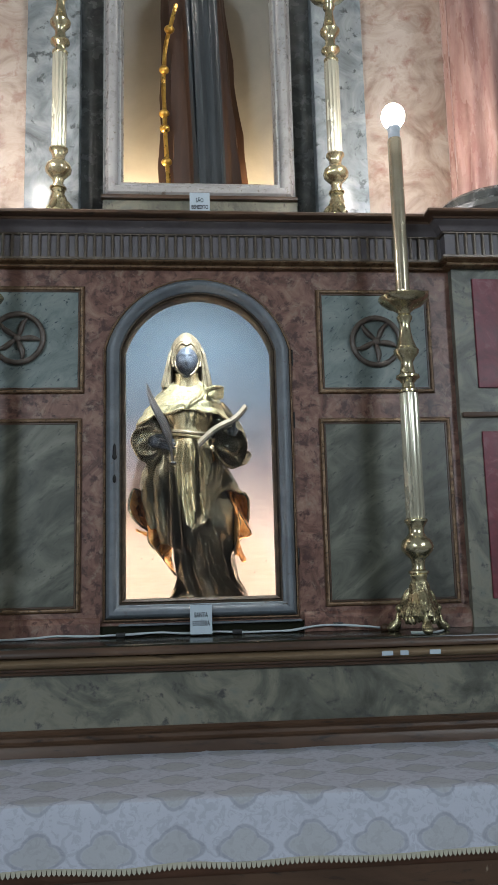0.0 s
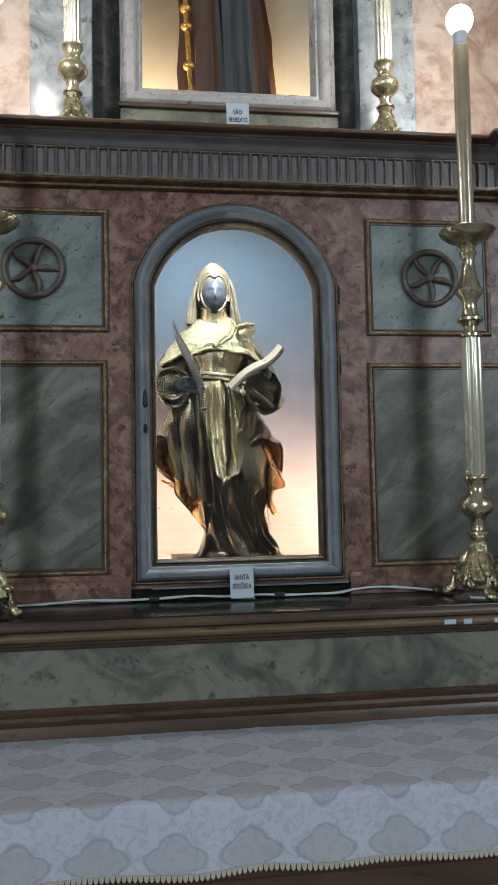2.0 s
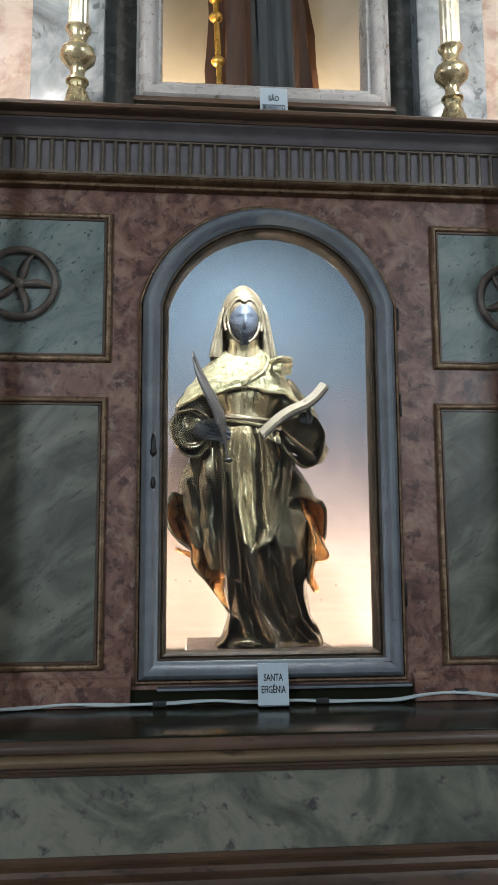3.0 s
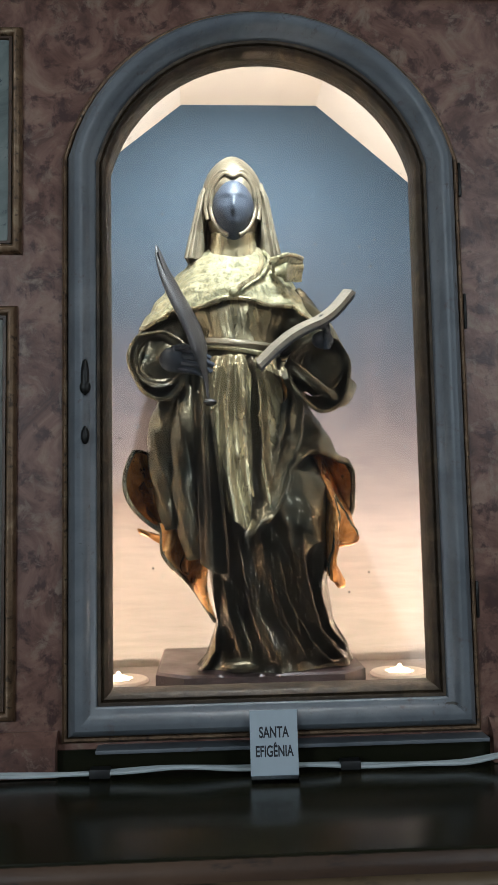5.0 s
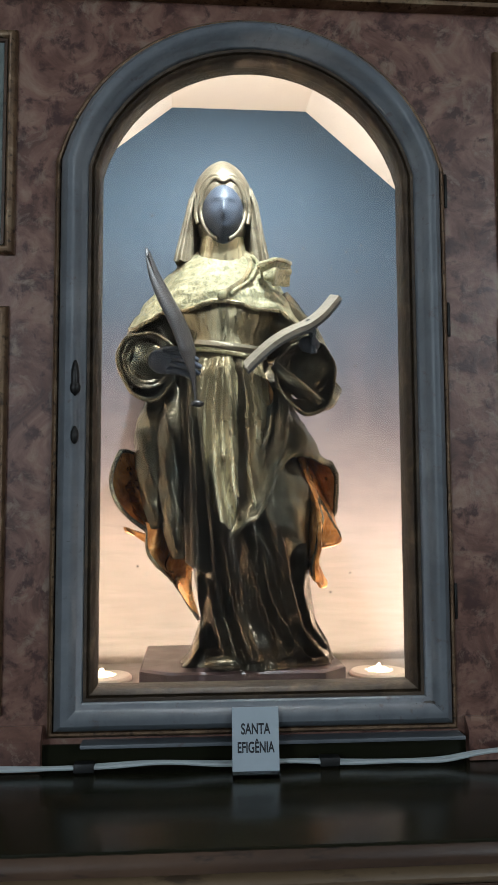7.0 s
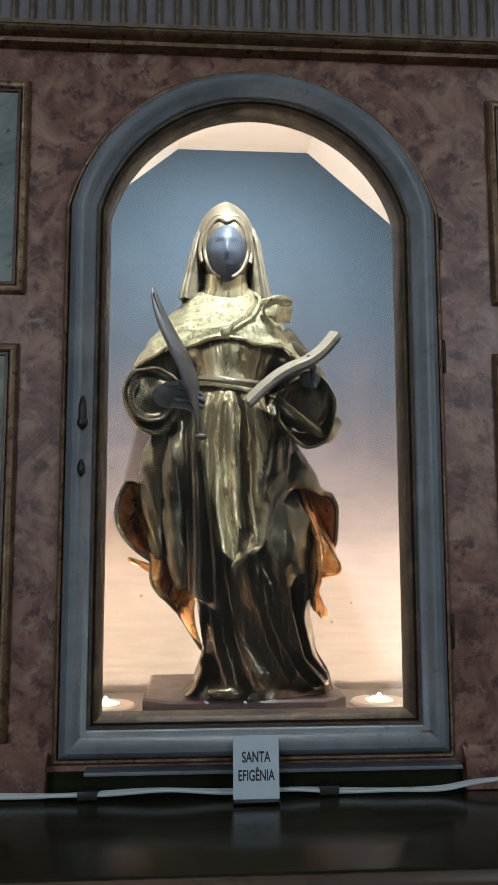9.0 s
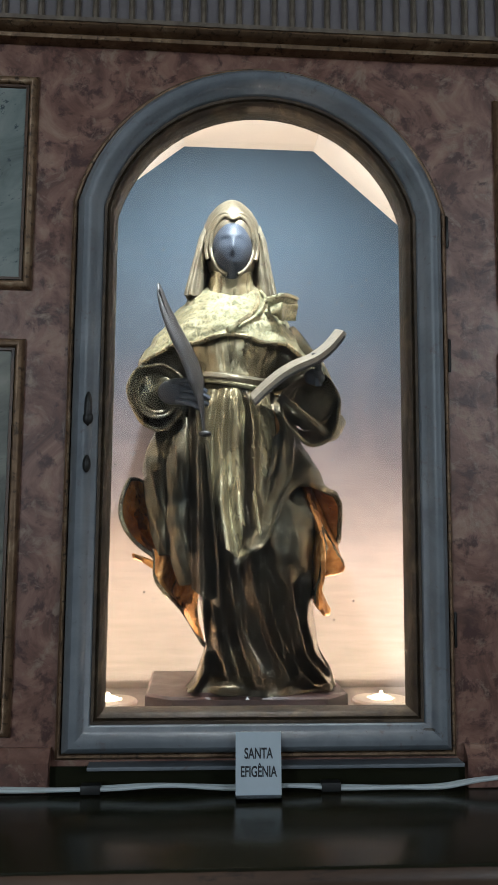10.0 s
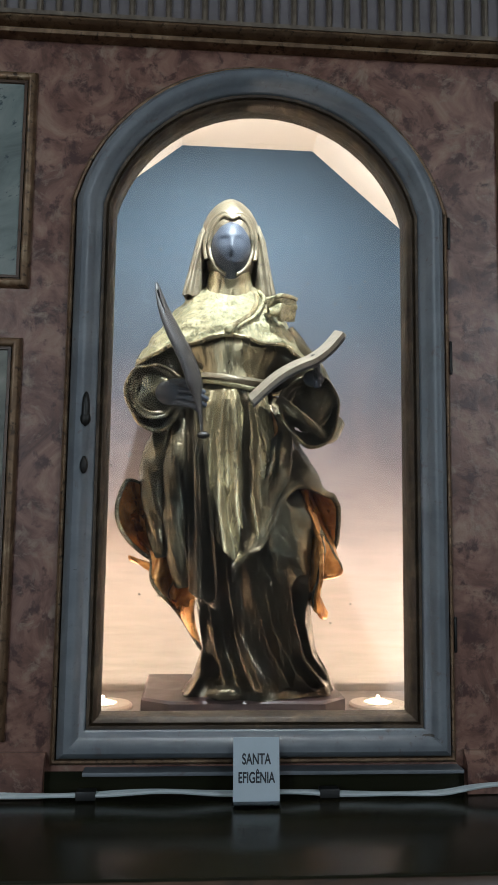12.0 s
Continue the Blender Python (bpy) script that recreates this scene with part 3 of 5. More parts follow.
def cornice():
    xs = 0.815
    run = [(-1.6, WALL - 0.045, 0), (-xs, WALL - 0.045, 0), (-xs, WALL, 0), (xs, WALL, 0), (xs, WALL - 0.045, 0), (1.6, WALL - 0.045, 0)]
    # a moulding whose side runs towards the viewer
    def band(name, profile, m, label=""):
        return sweep(bmesh.new(), run, profile, (0, 0, 1))
    body = part("cornice", band("frieze", [(-0.04, 2.410), (0.022, 2.410), (0.022, 2.506), (-0.04, 2.506)], SLATE_PAINT), SLATE_PAINT)
    tagged(body, "dark cornice with fluted frieze over the altarpiece niche", "cornice", kind="structure")
    cove = [(-0.04, 2.502), (0.036, 2.502), (0.040, 2.506), (0.043, 2.510), (0.052, 2.519), (0.064, 2.525), (0.068, 2.529), (-0.04, 2.529)]
    part("cove", band("cove", cove, SLATE_PAINT), SLATE_PAINT, body, "grey-mauve painted cove")
    top = [(-0.04, 2.5292), (0.072, 2.5292), (0.076, 2.535), (0.090, 2.537), (0.097, 2.543), (0.096, 2.550), (0.090, 2.5555), (-0.30, 2.556)]
    part("crown", band("crown", top, BROWN_WOOD), BROWN_WOOD, body, "dark varnished crown moulding")
    low = [(-0.02, 2.394), (0.012, 2.394), (0.018, 2.397), (0.020, 2.402), (0.015, 2.406), (0.024, 2.409), (0.031, 2.414), (0.029, 2.420), (-0.02, 2.420)]
    part("fillet", band("fillet", low, OLD_GILT), OLD_GILT, body, "worn gilded fillet under the frieze")
    # ribs of the fluted frieze, all on one mesh
    bm = bmesh.new()
    prof = [(-0.0045, 0.0), (-0.0045, -0.006), (-0.002, -0.009), (0.002, -0.009), (0.0045, -0.006), (0.0045, 0.0)]
    lo, hi = [bm.verts.new((x, y, 2.420)) for x, y in prof], [bm.verts.new((x, y, 2.503)) for x, y in prof]
    for i in range(len(prof)):
        j = (i + 1) % len(prof)
        bm.faces.new((lo[i], lo[j], hi[j], hi[i]))
    me = mesh_of("rib", bm, RIB_GILT)
    x = -1.5836
    while x < 1.59:
        if abs(abs(x) - xs) > 0.014:
            ob = new("rib", me)
            ob.parent = body
            ob.location = (x, (WALL if abs(x) < xs else WALL - 0.045) - 0.0215, 0)
        x += 0.0281
    for z, h in ((2.418, 0.007), (2.498, 0.006)):
        part("rib_edge", band("rib_edge", [(0.01, z), (0.032, z), (0.032, z + h), (0.01, z + h)], RIB_GILT), RIB_GILT, body)


cornice()


def shelf():
    """The stepped shelf on the altar: polished top, moulded nosing, marbled front, base moulding."""
    x0, x1 = -1.6, 1.6
    top = part("stepped_shelf", boxed(x0, x1, 2.232, WALL + 0.03, LEDGE - 0.022, LEDGE, bevel=0.003), LEDGE_WOOD)
    tagged(top, "polished dark wooden shelf above the altar table", "shelf", kind="structure")
    run = [(x0, 2.284, 0), (x1, 2.284, 0)]

    def band(profile):
        return sweep(bmesh.new(), run, profile, (0, 0, 1))

    part("nosing", band([(-0.02, 1.2375), (0.0575, 1.2375), (0.059, 1.243), (0.057, 1.251), (0.0515, 1.2585), (0.0515, 1.2385), (-0.02, 1.2385)][:5] + [(0.0525, 1.2585), (-0.02, 1.2395)]), BROWN_WOOD, top)
    arc = [(0.030 + 0.020 * math.sin(math.pi * i / 8), 1.236 - 0.030 * i / 8) for i in range(9)]
    part("torus", band([(-0.02, 1.237), *arc, (-0.02, 1.205)]), TAN_WOOD, top, "tan painted round moulding with chips")
    part("fillet", band([(-0.02, 1.206), (0.032, 1.206), (0.030, 1.201), (0.020, 1.197), (0.016, 1.190), (0.006, 1.186), (-0.02, 1.186)]), BROWN_WOOD, top)
    part("front_board", boxed(x0, x1, 2.284, 2.33, TABLE - 0.01, 1.21), OCHRE_MARBLE, top, "ochre and green marbled front board", smooth=False)
    part("base_moulding", band([(-0.02, 1.050), (0.004, 1.050), (0.010, 1.044), (0.008, 1.038), (0.022, 1.034), (0.026, 1.026), (0.024, 1.020), (0.036, 1.016), (0.040, 1.006), (0.040, 0.976), (-0.02, 0.976)]),
         BROWN_WOOD, top, "dark brown base moulding")


shelf()


def niche_box():
    """The lit niche behind the door: chamfered ceiling, painted back boards."""
    xl, xr, yb, yf = CX - 0.370, CX + 0.388, 3.12, WALL + 0.045
    zf, zs, zt = 1.295, 2.345, 2.535
    cl, cr = CX - 0.135, CX + 0.171
    back = part("niche_back", plane_of([(xl, zf), (xr, zf), (xr, zs), (cr, zt), (cl, zt), (xl, zs)], yb, yb + 0.02), SKY_BOARDS, smooth=False)
    tagged(back, "niche back boards painted as a blue and mauve sky", "niche", kind="structure")

    def board(name, a, b, m, t=0.015):
        """A board over the niche's depth between two points of its cross-section, thick to the outside."""
        a, b = Vector((a[0], 0, a[1])), Vector((b[0], 0, b[1]))
        n = (b - a).normalized().cross(Vector((0, 1, 0)))
        if n.dot((a + b) / 2 - Vector((CX, 0, 1.9))) < 0:
            n = -n
        bm = plane_of([(p.x, p.z) for p in (a, b, b + n * t, a + n * t)], yf, yb)
        part(name, bm, m, back, smooth=False)

    board("niche_floor", (xl, zf), (xr, zf), NICHE_FLOOR)
    board("side_board", (xl, zf), (xl, zs), NICHE_BEIGE)
    board("side_board", (xr, zf), (xr, zs), NICHE_BEIGE)
    board("slope_board", (xl, zs), (cl, zt), NICHE_BEIGE)
    board("slope_board", (xr, zs), (cr, zt), NICHE_BEIGE)
    board("top_board", (cl, zt), (cr, zt), NICHE_BEIGE)
    hole = dense(arch_path(GLASS_HALF + 0.03, GLASS_Z0 - 0.03, SPRING, RISE + 0.02, CX, WALL))
    part("front_lining", pierced_wall(xl, xr, zf, zt, hole, WALL + 0.041, WALL + 0.05), NICHE_BEIGE, back, smooth=False)
    rng = random.Random(4)
    for _ in range(26):
        x, z = rng.uniform(xl + 0.05, xr - 0.05), rng.uniform(1.4, 2.35)
        bm = bmesh.new()
        lathe(bm, [(0.0032, -0.002), (0.0028, 0.001), (0.0012, 0.002)], 8)
        ob = part("nail", bm, DIRT, back)
        ob.matrix_basis = pose(x, yb, z, 90, 0, 0)


niche_box()


def niche_door():
    y = WALL
    door = thing("door_1", (CX, y, GLASS_Z0), "arched glazed niche door with blue-grey gilded frame, closed", "glass door", kind="structure")
    loc = Matrix.Translation((-CX, -y, -GLASS_Z0))

    def add(name, bm, m, label="", parent=door):
        bmesh.ops.transform(bm, matrix=loc, verts=bm.verts)
        return part(name, bm, m, parent, label)

    path = arch_path(GLASS_HALF, GLASS_Z0, SPRING, RISE, CX, y)
    ax = (0, -1, 0)
    add("gilt_slip", sweep(bmesh.new(), path, [(-0.001, -0.03), (0.0, 0.002), (0.003, 0.009), (0.007, 0.012), (0.010, 0.009), (0.0115, 0.013), (0.0155, 0.014), (0.016, -0.03)], ax, True), SLIP_GILT, "worn gilded slip round the glass")
    grey = [(0.0162, -0.028), (0.0162, 0.014), (0.019, 0.019), (0.023, 0.021), (0.026, 0.026), (0.031, 0.032), (0.037, 0.036), (0.043, 0.036), (0.049, 0.031), (0.053, 0.023), (0.0555, 0.014), (0.0562, 0.008), (0.0562, -0.028)]
    add("door_frame", sweep(bmesh.new(), path, grey, ax, True), GREY_PAINT, "blue-grey gloss painted frame")
    add("outer_bead", sweep(bmesh.new(), path, [(0.0564, -0.028), (0.0564, 0.008), (0.058, 0.013), (0.061, 0.014), (0.064, 0.011), (0.066, 0.005), (0.066, -0.0)], ax, True), OLD_GILT, "thin gilded outer bead")
    glass = plane_of([(p[0], p[2]) for p in arch_path(GLASS_HALF + 0.004, GLASS_Z0 - 0.004, SPRING, RISE, CX, y)], y + 0.008, y + 0.011)
    pane = add("pane", glass, GLASS, "clear glass pane")
    pane.visible_shadow = False
    # dark lock plate with a drop, keyhole plate, hinges
    for z, parts in ((1.808, ((0.0, 0.026, 0.006), (0.012, 0.012, 0.004), (-0.014, 0.010, 0.008))), (1.726, ((0.0, 0.012, 0.006), (0.006, 0.008, 0.004)))):
        bm = bmesh.new()
        for dz, h, w in parts:
            ball(bm, (-0.255, y - 0.034, z + dz), (w, 0.006, h), u=14, v=10)
        add("lock_drop" if z > 1.8 else "keyhole_plate", bm, IRON, "black iron lock fitting")
    for z in (1.46, 1.88, 2.08):
        bm = bmesh.new()
        lathe(bm, [(0.002, 0), (0.0028, 0.002), (0.0028, 0.05), (0.002, 0.052)], 10, (0.2965, y - 0.004, z))
        add("hinge", bm, IRON, "dark hinge barrel")
    # pale sill strip below the door
    sill = part("sill", boxed(-0.243, 0.298, y - 0.030, y + 0.02, 1.2945, 1.3000, bevel=0.0015), GREY_PAINT)
    tagged(sill, "blue-grey sill strip under the niche door", "sill", kind="structure")
    # dark board in place of the shade in the recess below the sill
    under = part("recess_shade_board", boxed(-0.298, 0.306, y - 0.004, y + 0.02, LEDGE + 0.001, 1.2945), LEDGE_WOOD, smooth=False)
    tagged(under, "dark board standing in for the shaded recess under the niche door", "board", kind="structure")


niche_door()


# ---- structure: upper storey ----
def upper_storey():
    zb, zt = SHELF - 0.001, 5.2
    ux = 0.022
    hole = [(ux - 0.30, 0, 2.77), (ux + 0.30, 0, 2.77), (ux + 0.30, 0, 4.3), (ux - 0.30, 0, 4.3)]
    # dark colour paints the shadow strips between frame and pilasters
    wall = part("wall_upper", pierced_wall(-0.46, 0.50, zb, zt, dense(hole, 0.1), 2.82, 2.87), DARK_AND_SHADED_MARBLE, smooth=False)
    tagged(wall, "grey marble wall round the upper niche, recess shade in its dark colour", "altarpiece wall", kind="structure")
    for s in (-1, 1):
        a, b = sorted((ux + 0.425 * s, ux + 0.615 * s))
        part("pilaster", boxed(a, b, 2.765, 2.86, zb, zt, bevel=0.006), GREY_MARBLE, wall, "grey veined marble pilaster")
        a, b = sorted((ux + 0.612 * s, ux + 0.99 * s))
        part("side_slab", boxed(a, b, 2.80, 2.87, zb, zt), PINK_MARBLE, wall, "pink veined marble slab", smooth=False)
        a, b = sorted((ux + 0.985 * s, 1.9 * s))
        part("side_slab", boxed(a, b, 2.80, 2.87, zb, zt), PINK_MARBLE, wall, "pink veined marble slab", smooth=False)
        # moulded column on the break of the cornice
        col = thing("column", (1.06 * s, 2.66, zb), "reddish veined fluted marble column on a moulded base", "column", "columns of the upper storey", "structure")
        bm = lathe(bmesh.new(), [(0.24, 0), (0.24, 0.03), (0.25, 0.045), (0.245, 0.065), (0.22, 0.078), (0.205, 0.092), (0.212, 0.11), (0.20, 0.125), (0.165, 0.135)], 40)
        part("column_base", bm, DARK_AND_SHADED_MARBLE, col, "dark moulded column base")
        part("shaft", lathe(bmesh.new(), [(0.15, 0.13), (0.148, 0.2), (0.145, 2.6)], 96, flutes=12, depth=0.09), RED_COLUMN, col)
    # pedestal under the niche frame
    part("pedestal", boxed(ux - 0.34, ux + 0.345, 2.735, 2.83, zb, 2.752, bevel=0.004), OCHRE_MARBLE, wall, "grey-green marbled pedestal under the niche")
    # frame, glass-less niche box
    win = thing("niche_frame", (ux, 2.76, 2.80), "pale grey moulded frame round the upper niche", "frame", kind="structure")
    path = [(-0.272, 0, 0.008), (0.272, 0, 0.008), (0.272, 0, 1.45), (-0.272, 0, 1.45)]
    prof = [(0.0, -0.05), (0.0, 0.008), (0.006, 0.016), (0.014, 0.014), (0.020, 0.026), (0.032, 0.034), (0.046, 0.034), (0.056, 0.024), (0.060, 0.012), (0.068, 0.012), (0.070, -0.05)]
    part("frame_moulding", sweep(bmesh.new(), path, prof, (0, -1, 0), True), surface("pale_grey_gloss_paint", ((0.3, (0.25, 0.24, 0.235)), (0.7, (0.37, 0.36, 0.35))), 9, 0.6, speck=(0.17, 0.14, 0.11), speck_scale=60, rough=0.3), win)
    part("frame_foot", boxed(-0.345, 0.345, -0.042, 0.0, -0.066, -0.052, bevel=0.004), BROWN_WOOD, win, "dark lower edge of the frame")
    box_ob = part("niche_back_upper", boxed(ux - 0.40, ux + 0.40, 3.15, 3.17, 2.76, 4.4), UPPER_NICHE, smooth=False)
    tagged(box_ob, "cream painted upper niche lit by warm lamps", "niche", kind="structure")
    for x in (ux - 0.40, ux + 0.39):
        part("side_board", boxed(x, x + 0.01, 2.871, 3.15, 2.76, 4.4), UPPER_NICHE, box_ob, smooth=False)
    part("niche_floor", boxed(ux - 0.39, ux + 0.39, 2.871, 3.15, 2.76, 2.775), UPPER_NICHE, box_ob, smooth=False)
    part("top_board", boxed(ux - 0.39, ux + 0.39, 2.871, 3.15, 4.39, 4.4), UPPER_NICHE, box_ob, smooth=False)


upper_storey()


# ---- altar table and cloth ----
def altar():
    tab = thing("altar_table", (0, 2.1, 0), "dark brown wooden altar table with moulded front", "altar")
    x = 1.55
    part("tabletop", boxed(-x, x, -0.285, 0.45, TABLE - 0.06, TABLE - 0.006, bevel=0.004), BROWN_WOOD, tab)
    part("front_board", boxed(-x + 0.03, x - 0.03, -0.262, -0.23, 0.10, TABLE - 0.06), BROWN_WOOD, tab, smooth=False)
    bm = sweep(bmesh.new(), [(-x, -0.262, 0), (x, -0.262, 0)], [(-0.01, 0.93), (0.020, 0.925), (0.022, 0.90), (0.014, 0.885), (0.012, 0.872), (0.022, 0.865), (0.020, 0.845), (0.006, 0.83), (-0.01, 0.83)], (0, 0, 1))
    part("front_moulding", bm, surface("reddish_brown_moulding", ((0.3, (0.055, 0.024, 0.015)), (0.7, (0.115, 0.055, 0.034))), 10, 0.5, rough=0.4, stretch=(0.3, 1, 1)), tab, "reddish-brown moulding under the cloth")
    part("body", boxed(-x + 0.03, x - 0.03, -0.23, 0.45, 0.0, TABLE - 0.06), BROWN_WOOD, tab, smooth=False)
    part("panel", boxed(-1.2, 1.2, -0.268, -0.262, 0.2, 0.78, bevel=0.003), OCHRE_MARBLE, tab, "marbled panel of the altar front")

    # cloth: flat over the table, hanging a hand's width over the front edge
    bm = bmesh.new()
    uv = bm.loops.layers.uv.new("UVMap")
    ys, ye, drop = 2.256, 1.812, 0.112
    flat, arc = ys - ye - 0.012, 0.012 * math.pi / 2
    total = flat + arc + drop
    nx, nv = 220, 56
    grid = []
    for i in range(nx + 1):
        px = -1.5 + 3.0 * i / nx
        col = []
        for j in range(nv + 1):
            s = total * j / nv
            if s < flat:
                y, z = ys - s, TABLE
            elif s < flat + arc:
                a = (s - flat) / 0.012
                y, z = ye + 0.012 - 0.012 * math.sin(a), TABLE - 0.012 + 0.012 * math.cos(a)
            else:
                d = s - flat - arc
                y, z = ye, TABLE - 0.012 - d
                y -= 0.014 * (d / drop) * (0.4 + math.sin(px * 17 + 2 * math.sin(px * 5)) * 0.6 + 0.5 * noise.noise(Vector((px * 6, d * 14, 1.0))))
            z += 0.0022 * noise.noise(Vector((px * 7, s * 9, 0.3))) + 0.0018 * noise.noise(Vector((px * 3 + s * 14, s * 5, 4.0))) + 0.003
            z += 0.0035 * math.exp(-((px - 0.004) / 0.006) ** 2) * (s < flat)
            y -= 0.004 * math.exp(-((px - 0.004) / 0.006) ** 2) * (s >= flat)
            col.append((bm.verts.new((px, y, z)), (px, s)))
        grid.append(col)
    for i in range(nx):
        for j in range(nv):
            q = (grid[i][j], grid[i + 1][j], grid[i + 1][j + 1], grid[i][j + 1])
            f = bm.faces.new([v for v, _ in q])
            for loop, (_, c) in zip(f.loops, q):
                loop[uv].uv = c
    cloth = part("altar_cloth", bm, LACE)
    tagged(cloth, "white lace altar cloth with medallions, hanging over the edge", "altar cloth")
    # scalloped fringe along the hem
    bm = bmesh.new()
    for i in range(300):
        px = -1.497 + 0.00998 * i
        y = ye - 0.014 * (0.4 + math.sin(px * 17 + 2 * math.sin(px * 5)) * 0.6 + 0.5 * noise.noise(Vector((px * 6, drop * 14, 1.0))))
        z = TABLE - 0.012 - drop
        vs = [bm.verts.new((px + a, y - 0.002 + b, z + c)) for b in (-0.001, 0.001) for a, c in ((-0.005, 0.004), (0.005, 0.004), (0.0035, -0.006), (0.0, -0.010), (-0.0035, -0.006))]
        bm.faces.new(vs[:5])
        bm.faces.new(vs[5:][::-1])
        for k in range(5):
            bm.faces.new((vs[k], vs[(k + 1) % 5], vs[5 + (k + 1) % 5], vs[5 + k]))
    part("fringe", bm, FRINGE, cloth, "cream scalloped fringe", smooth=False)
    slip = part("folded_paper", boxed(0.72, 0.90, 2.10, 2.17, TABLE + 0.003, TABLE + 0.012, bevel=0.002), PAPER)
    tagged(slip, "white folded paper lying on the altar cloth", "paper")


altar()


# ---- things: the carved figure in the niche ----
def niche_figure():
    ox, oy = 0.0, 2.81
    bm = bmesh.new()
    ROBE, CAPE, MANTLE, LINING, DARK, VEIL, PLINTH, LEAF, PAGE, TUNIC = range(10)
    base, zb = 1.296, 1.352

    # plinth: a low block with cut corners
    pts = [(-0.178, -0.06), (-0.13, -0.098), (0.135, -0.098), (0.178, -0.05), (0.178, 0.19), (-0.178, 0.19)]
    lo = [bm.verts.new((x, y, base)) for x, y in pts]
    mid = [bm.verts.new((x, y, zb - 0.004)) for x, y in pts]
    hi = [bm.verts.new((x * 0.975, y * 0.96, zb)) for x, y in pts]
    for a, b in ((lo, mid), (mid, hi)):
        for i in range(6):
            bm.faces.new((a[i], a[(i + 1) % 6], b[(i + 1) % 6], b[i])).material_index = PLINTH
    bm.faces.new(hi).material_index = PLINTH

    # robe: rings with sharp, drifting folds; (z, middle x, half width, half depth, fold depth)
    rows = [(1.345, 0.022, 0.138, 0.088, 0.020), (1.375, 0.028, 0.122, 0.082, 0.020), (1.43, 0.024, 0.100, 0.076, 0.018), (1.52, 0.012, 0.100, 0.080, 0.016), (1.62, 0.000, 0.108, 0.084, 0.015),
            (1.72, -0.012, 0.112, 0.087, 0.013), (1.80, -0.022, 0.098, 0.081, 0.011), (1.88, -0.030, 0.076, 0.071, 0.008), (1.905, -0.030, 0.068, 0.067, 0.005), (1.925, -0.030, 0.070, 0.068, 0.004),
            (1.97, -0.030, 0.086, 0.076, 0.012), (2.03, -0.030, 0.094, 0.058, 0.003), (2.07, -0.030, 0.072, 0.048, 0.001), (2.10, -0.030, 0.036, 0.034, 0.0), (2.14, -0.030, 0.030, 0.030, 0.0)]
    nz, na = 190, 300

    # carved fold ridges on the front: (height, width, [(x, z) from top to bottom])
    ridges = [(0.016, 0.010, [(-0.045, 1.895), (-0.054, 1.80), (-0.052, 1.68), (-0.036, 1.57), (-0.020, 1.46), (0.015, 1.362)]), (0.015, 0.008, [(-0.026, 1.895), (-0.026, 1.78), (-0.018, 1.66), (0.006, 1.55), (0.040, 1.44), (0.078, 1.366)]),
              (0.013, 0.008, [(-0.008, 1.895), (0.003, 1.80), (0.004, 1.70), (0.020, 1.60)]), (0.018, 0.012, [(-0.066, 1.89), (-0.084, 1.76), (-0.088, 1.64), (-0.070, 1.54), (-0.052, 1.44), (-0.030, 1.362)]),
              (0.022, 0.013, [(0.060, 1.60), (0.078, 1.50), (0.100, 1.42), (0.142, 1.366)]), (0.018, 0.010, [(0.108, 1.58), (0.102, 1.48), (0.118, 1.42), (0.160, 1.372)]), (0.017, 0.010, [(0.024, 1.57), (0.046, 1.47), (0.085, 1.40), (0.122, 1.360)]),
              (0.018, 0.010, [(-0.078, 1.52), (-0.080, 1.44), (-0.076, 1.39), (-0.098, 1.352)]), (0.010, 0.006, [(-0.036, 1.895), (-0.040, 1.80), (-0.036, 1.70)]), (0.010, 0.006, [(-0.056, 1.895), (-0.068, 1.80), (-0.070, 1.72)])]

    def ridge_x(points, z):
        for (xa, za), (xb, zc) in zip(points, points[1:]):
            if zc <= z <= za:
                t = (za - z) / (za - zc)
                return xa + (xb - xa) * t
        return None

    def robe(a, z):
        cx, rx, ry, fold = lerp_rows(rows, z)
        low = max(0.0, (1.9 - z) / 0.55)
        w = a + 0.30 * low * math.sin(1.3 + 1.6 * low) - 0.08 * math.sin(5 * low + 3 * a)
        wave = math.sin(5.5 * w + 0.6 * math.sin(3.1 * low + a)) + 0.45 * math.sin(11.5 * w + 1.3 + 2.0 * low)
        wave += 0.9 * noise.noise(Vector((2.5 * math.cos(a), 2.5 * math.sin(a), z * 5)))
        wave += 0.35 * noise.noise(Vector((11 * math.cos(a), 11 * math.sin(a), z * 16)))
        k = 1 + 0.42 * (fold / rx) * wave
        x, y = cx + rx * k * math.cos(a), ry * k * math.sin(a)
        # the bent knee pushes the cloth forward
        g = math.exp(-((x - 0.085) / 0.042) ** 2 - ((z - 1.62) / 0.085) ** 2) * (y < 0.02)
        y -= 0.036 * g
        x += 0.014 * g
        if y < 0:
            depth = 0.0
            for h, wd, points in ridges:
                rx0 = ridge_x(points, z)
                if rx0 is not None:
                    ends = min(1.0, (points[0][1] - z) / 0.03, (z - points[-1][1]) / 0.02 + 0.5)
                    d = (x - rx0) / wd
                    depth = max(depth, 1.35 * h * max(0.0, ends) * math.exp(-(abs(d) ** 1.4) * (1.0 if d > 0 else 0.55)))
            y -= depth * min(1.0, -y / (0.5 * ry))
        return (x, y, z)

    grid = [[bm.verts.new(robe(2 * math.pi * i / na, rows[0][0] + (rows[-1][0] - rows[0][0]) * j / nz)) for i in range(na)] for j in range(nz + 1)]
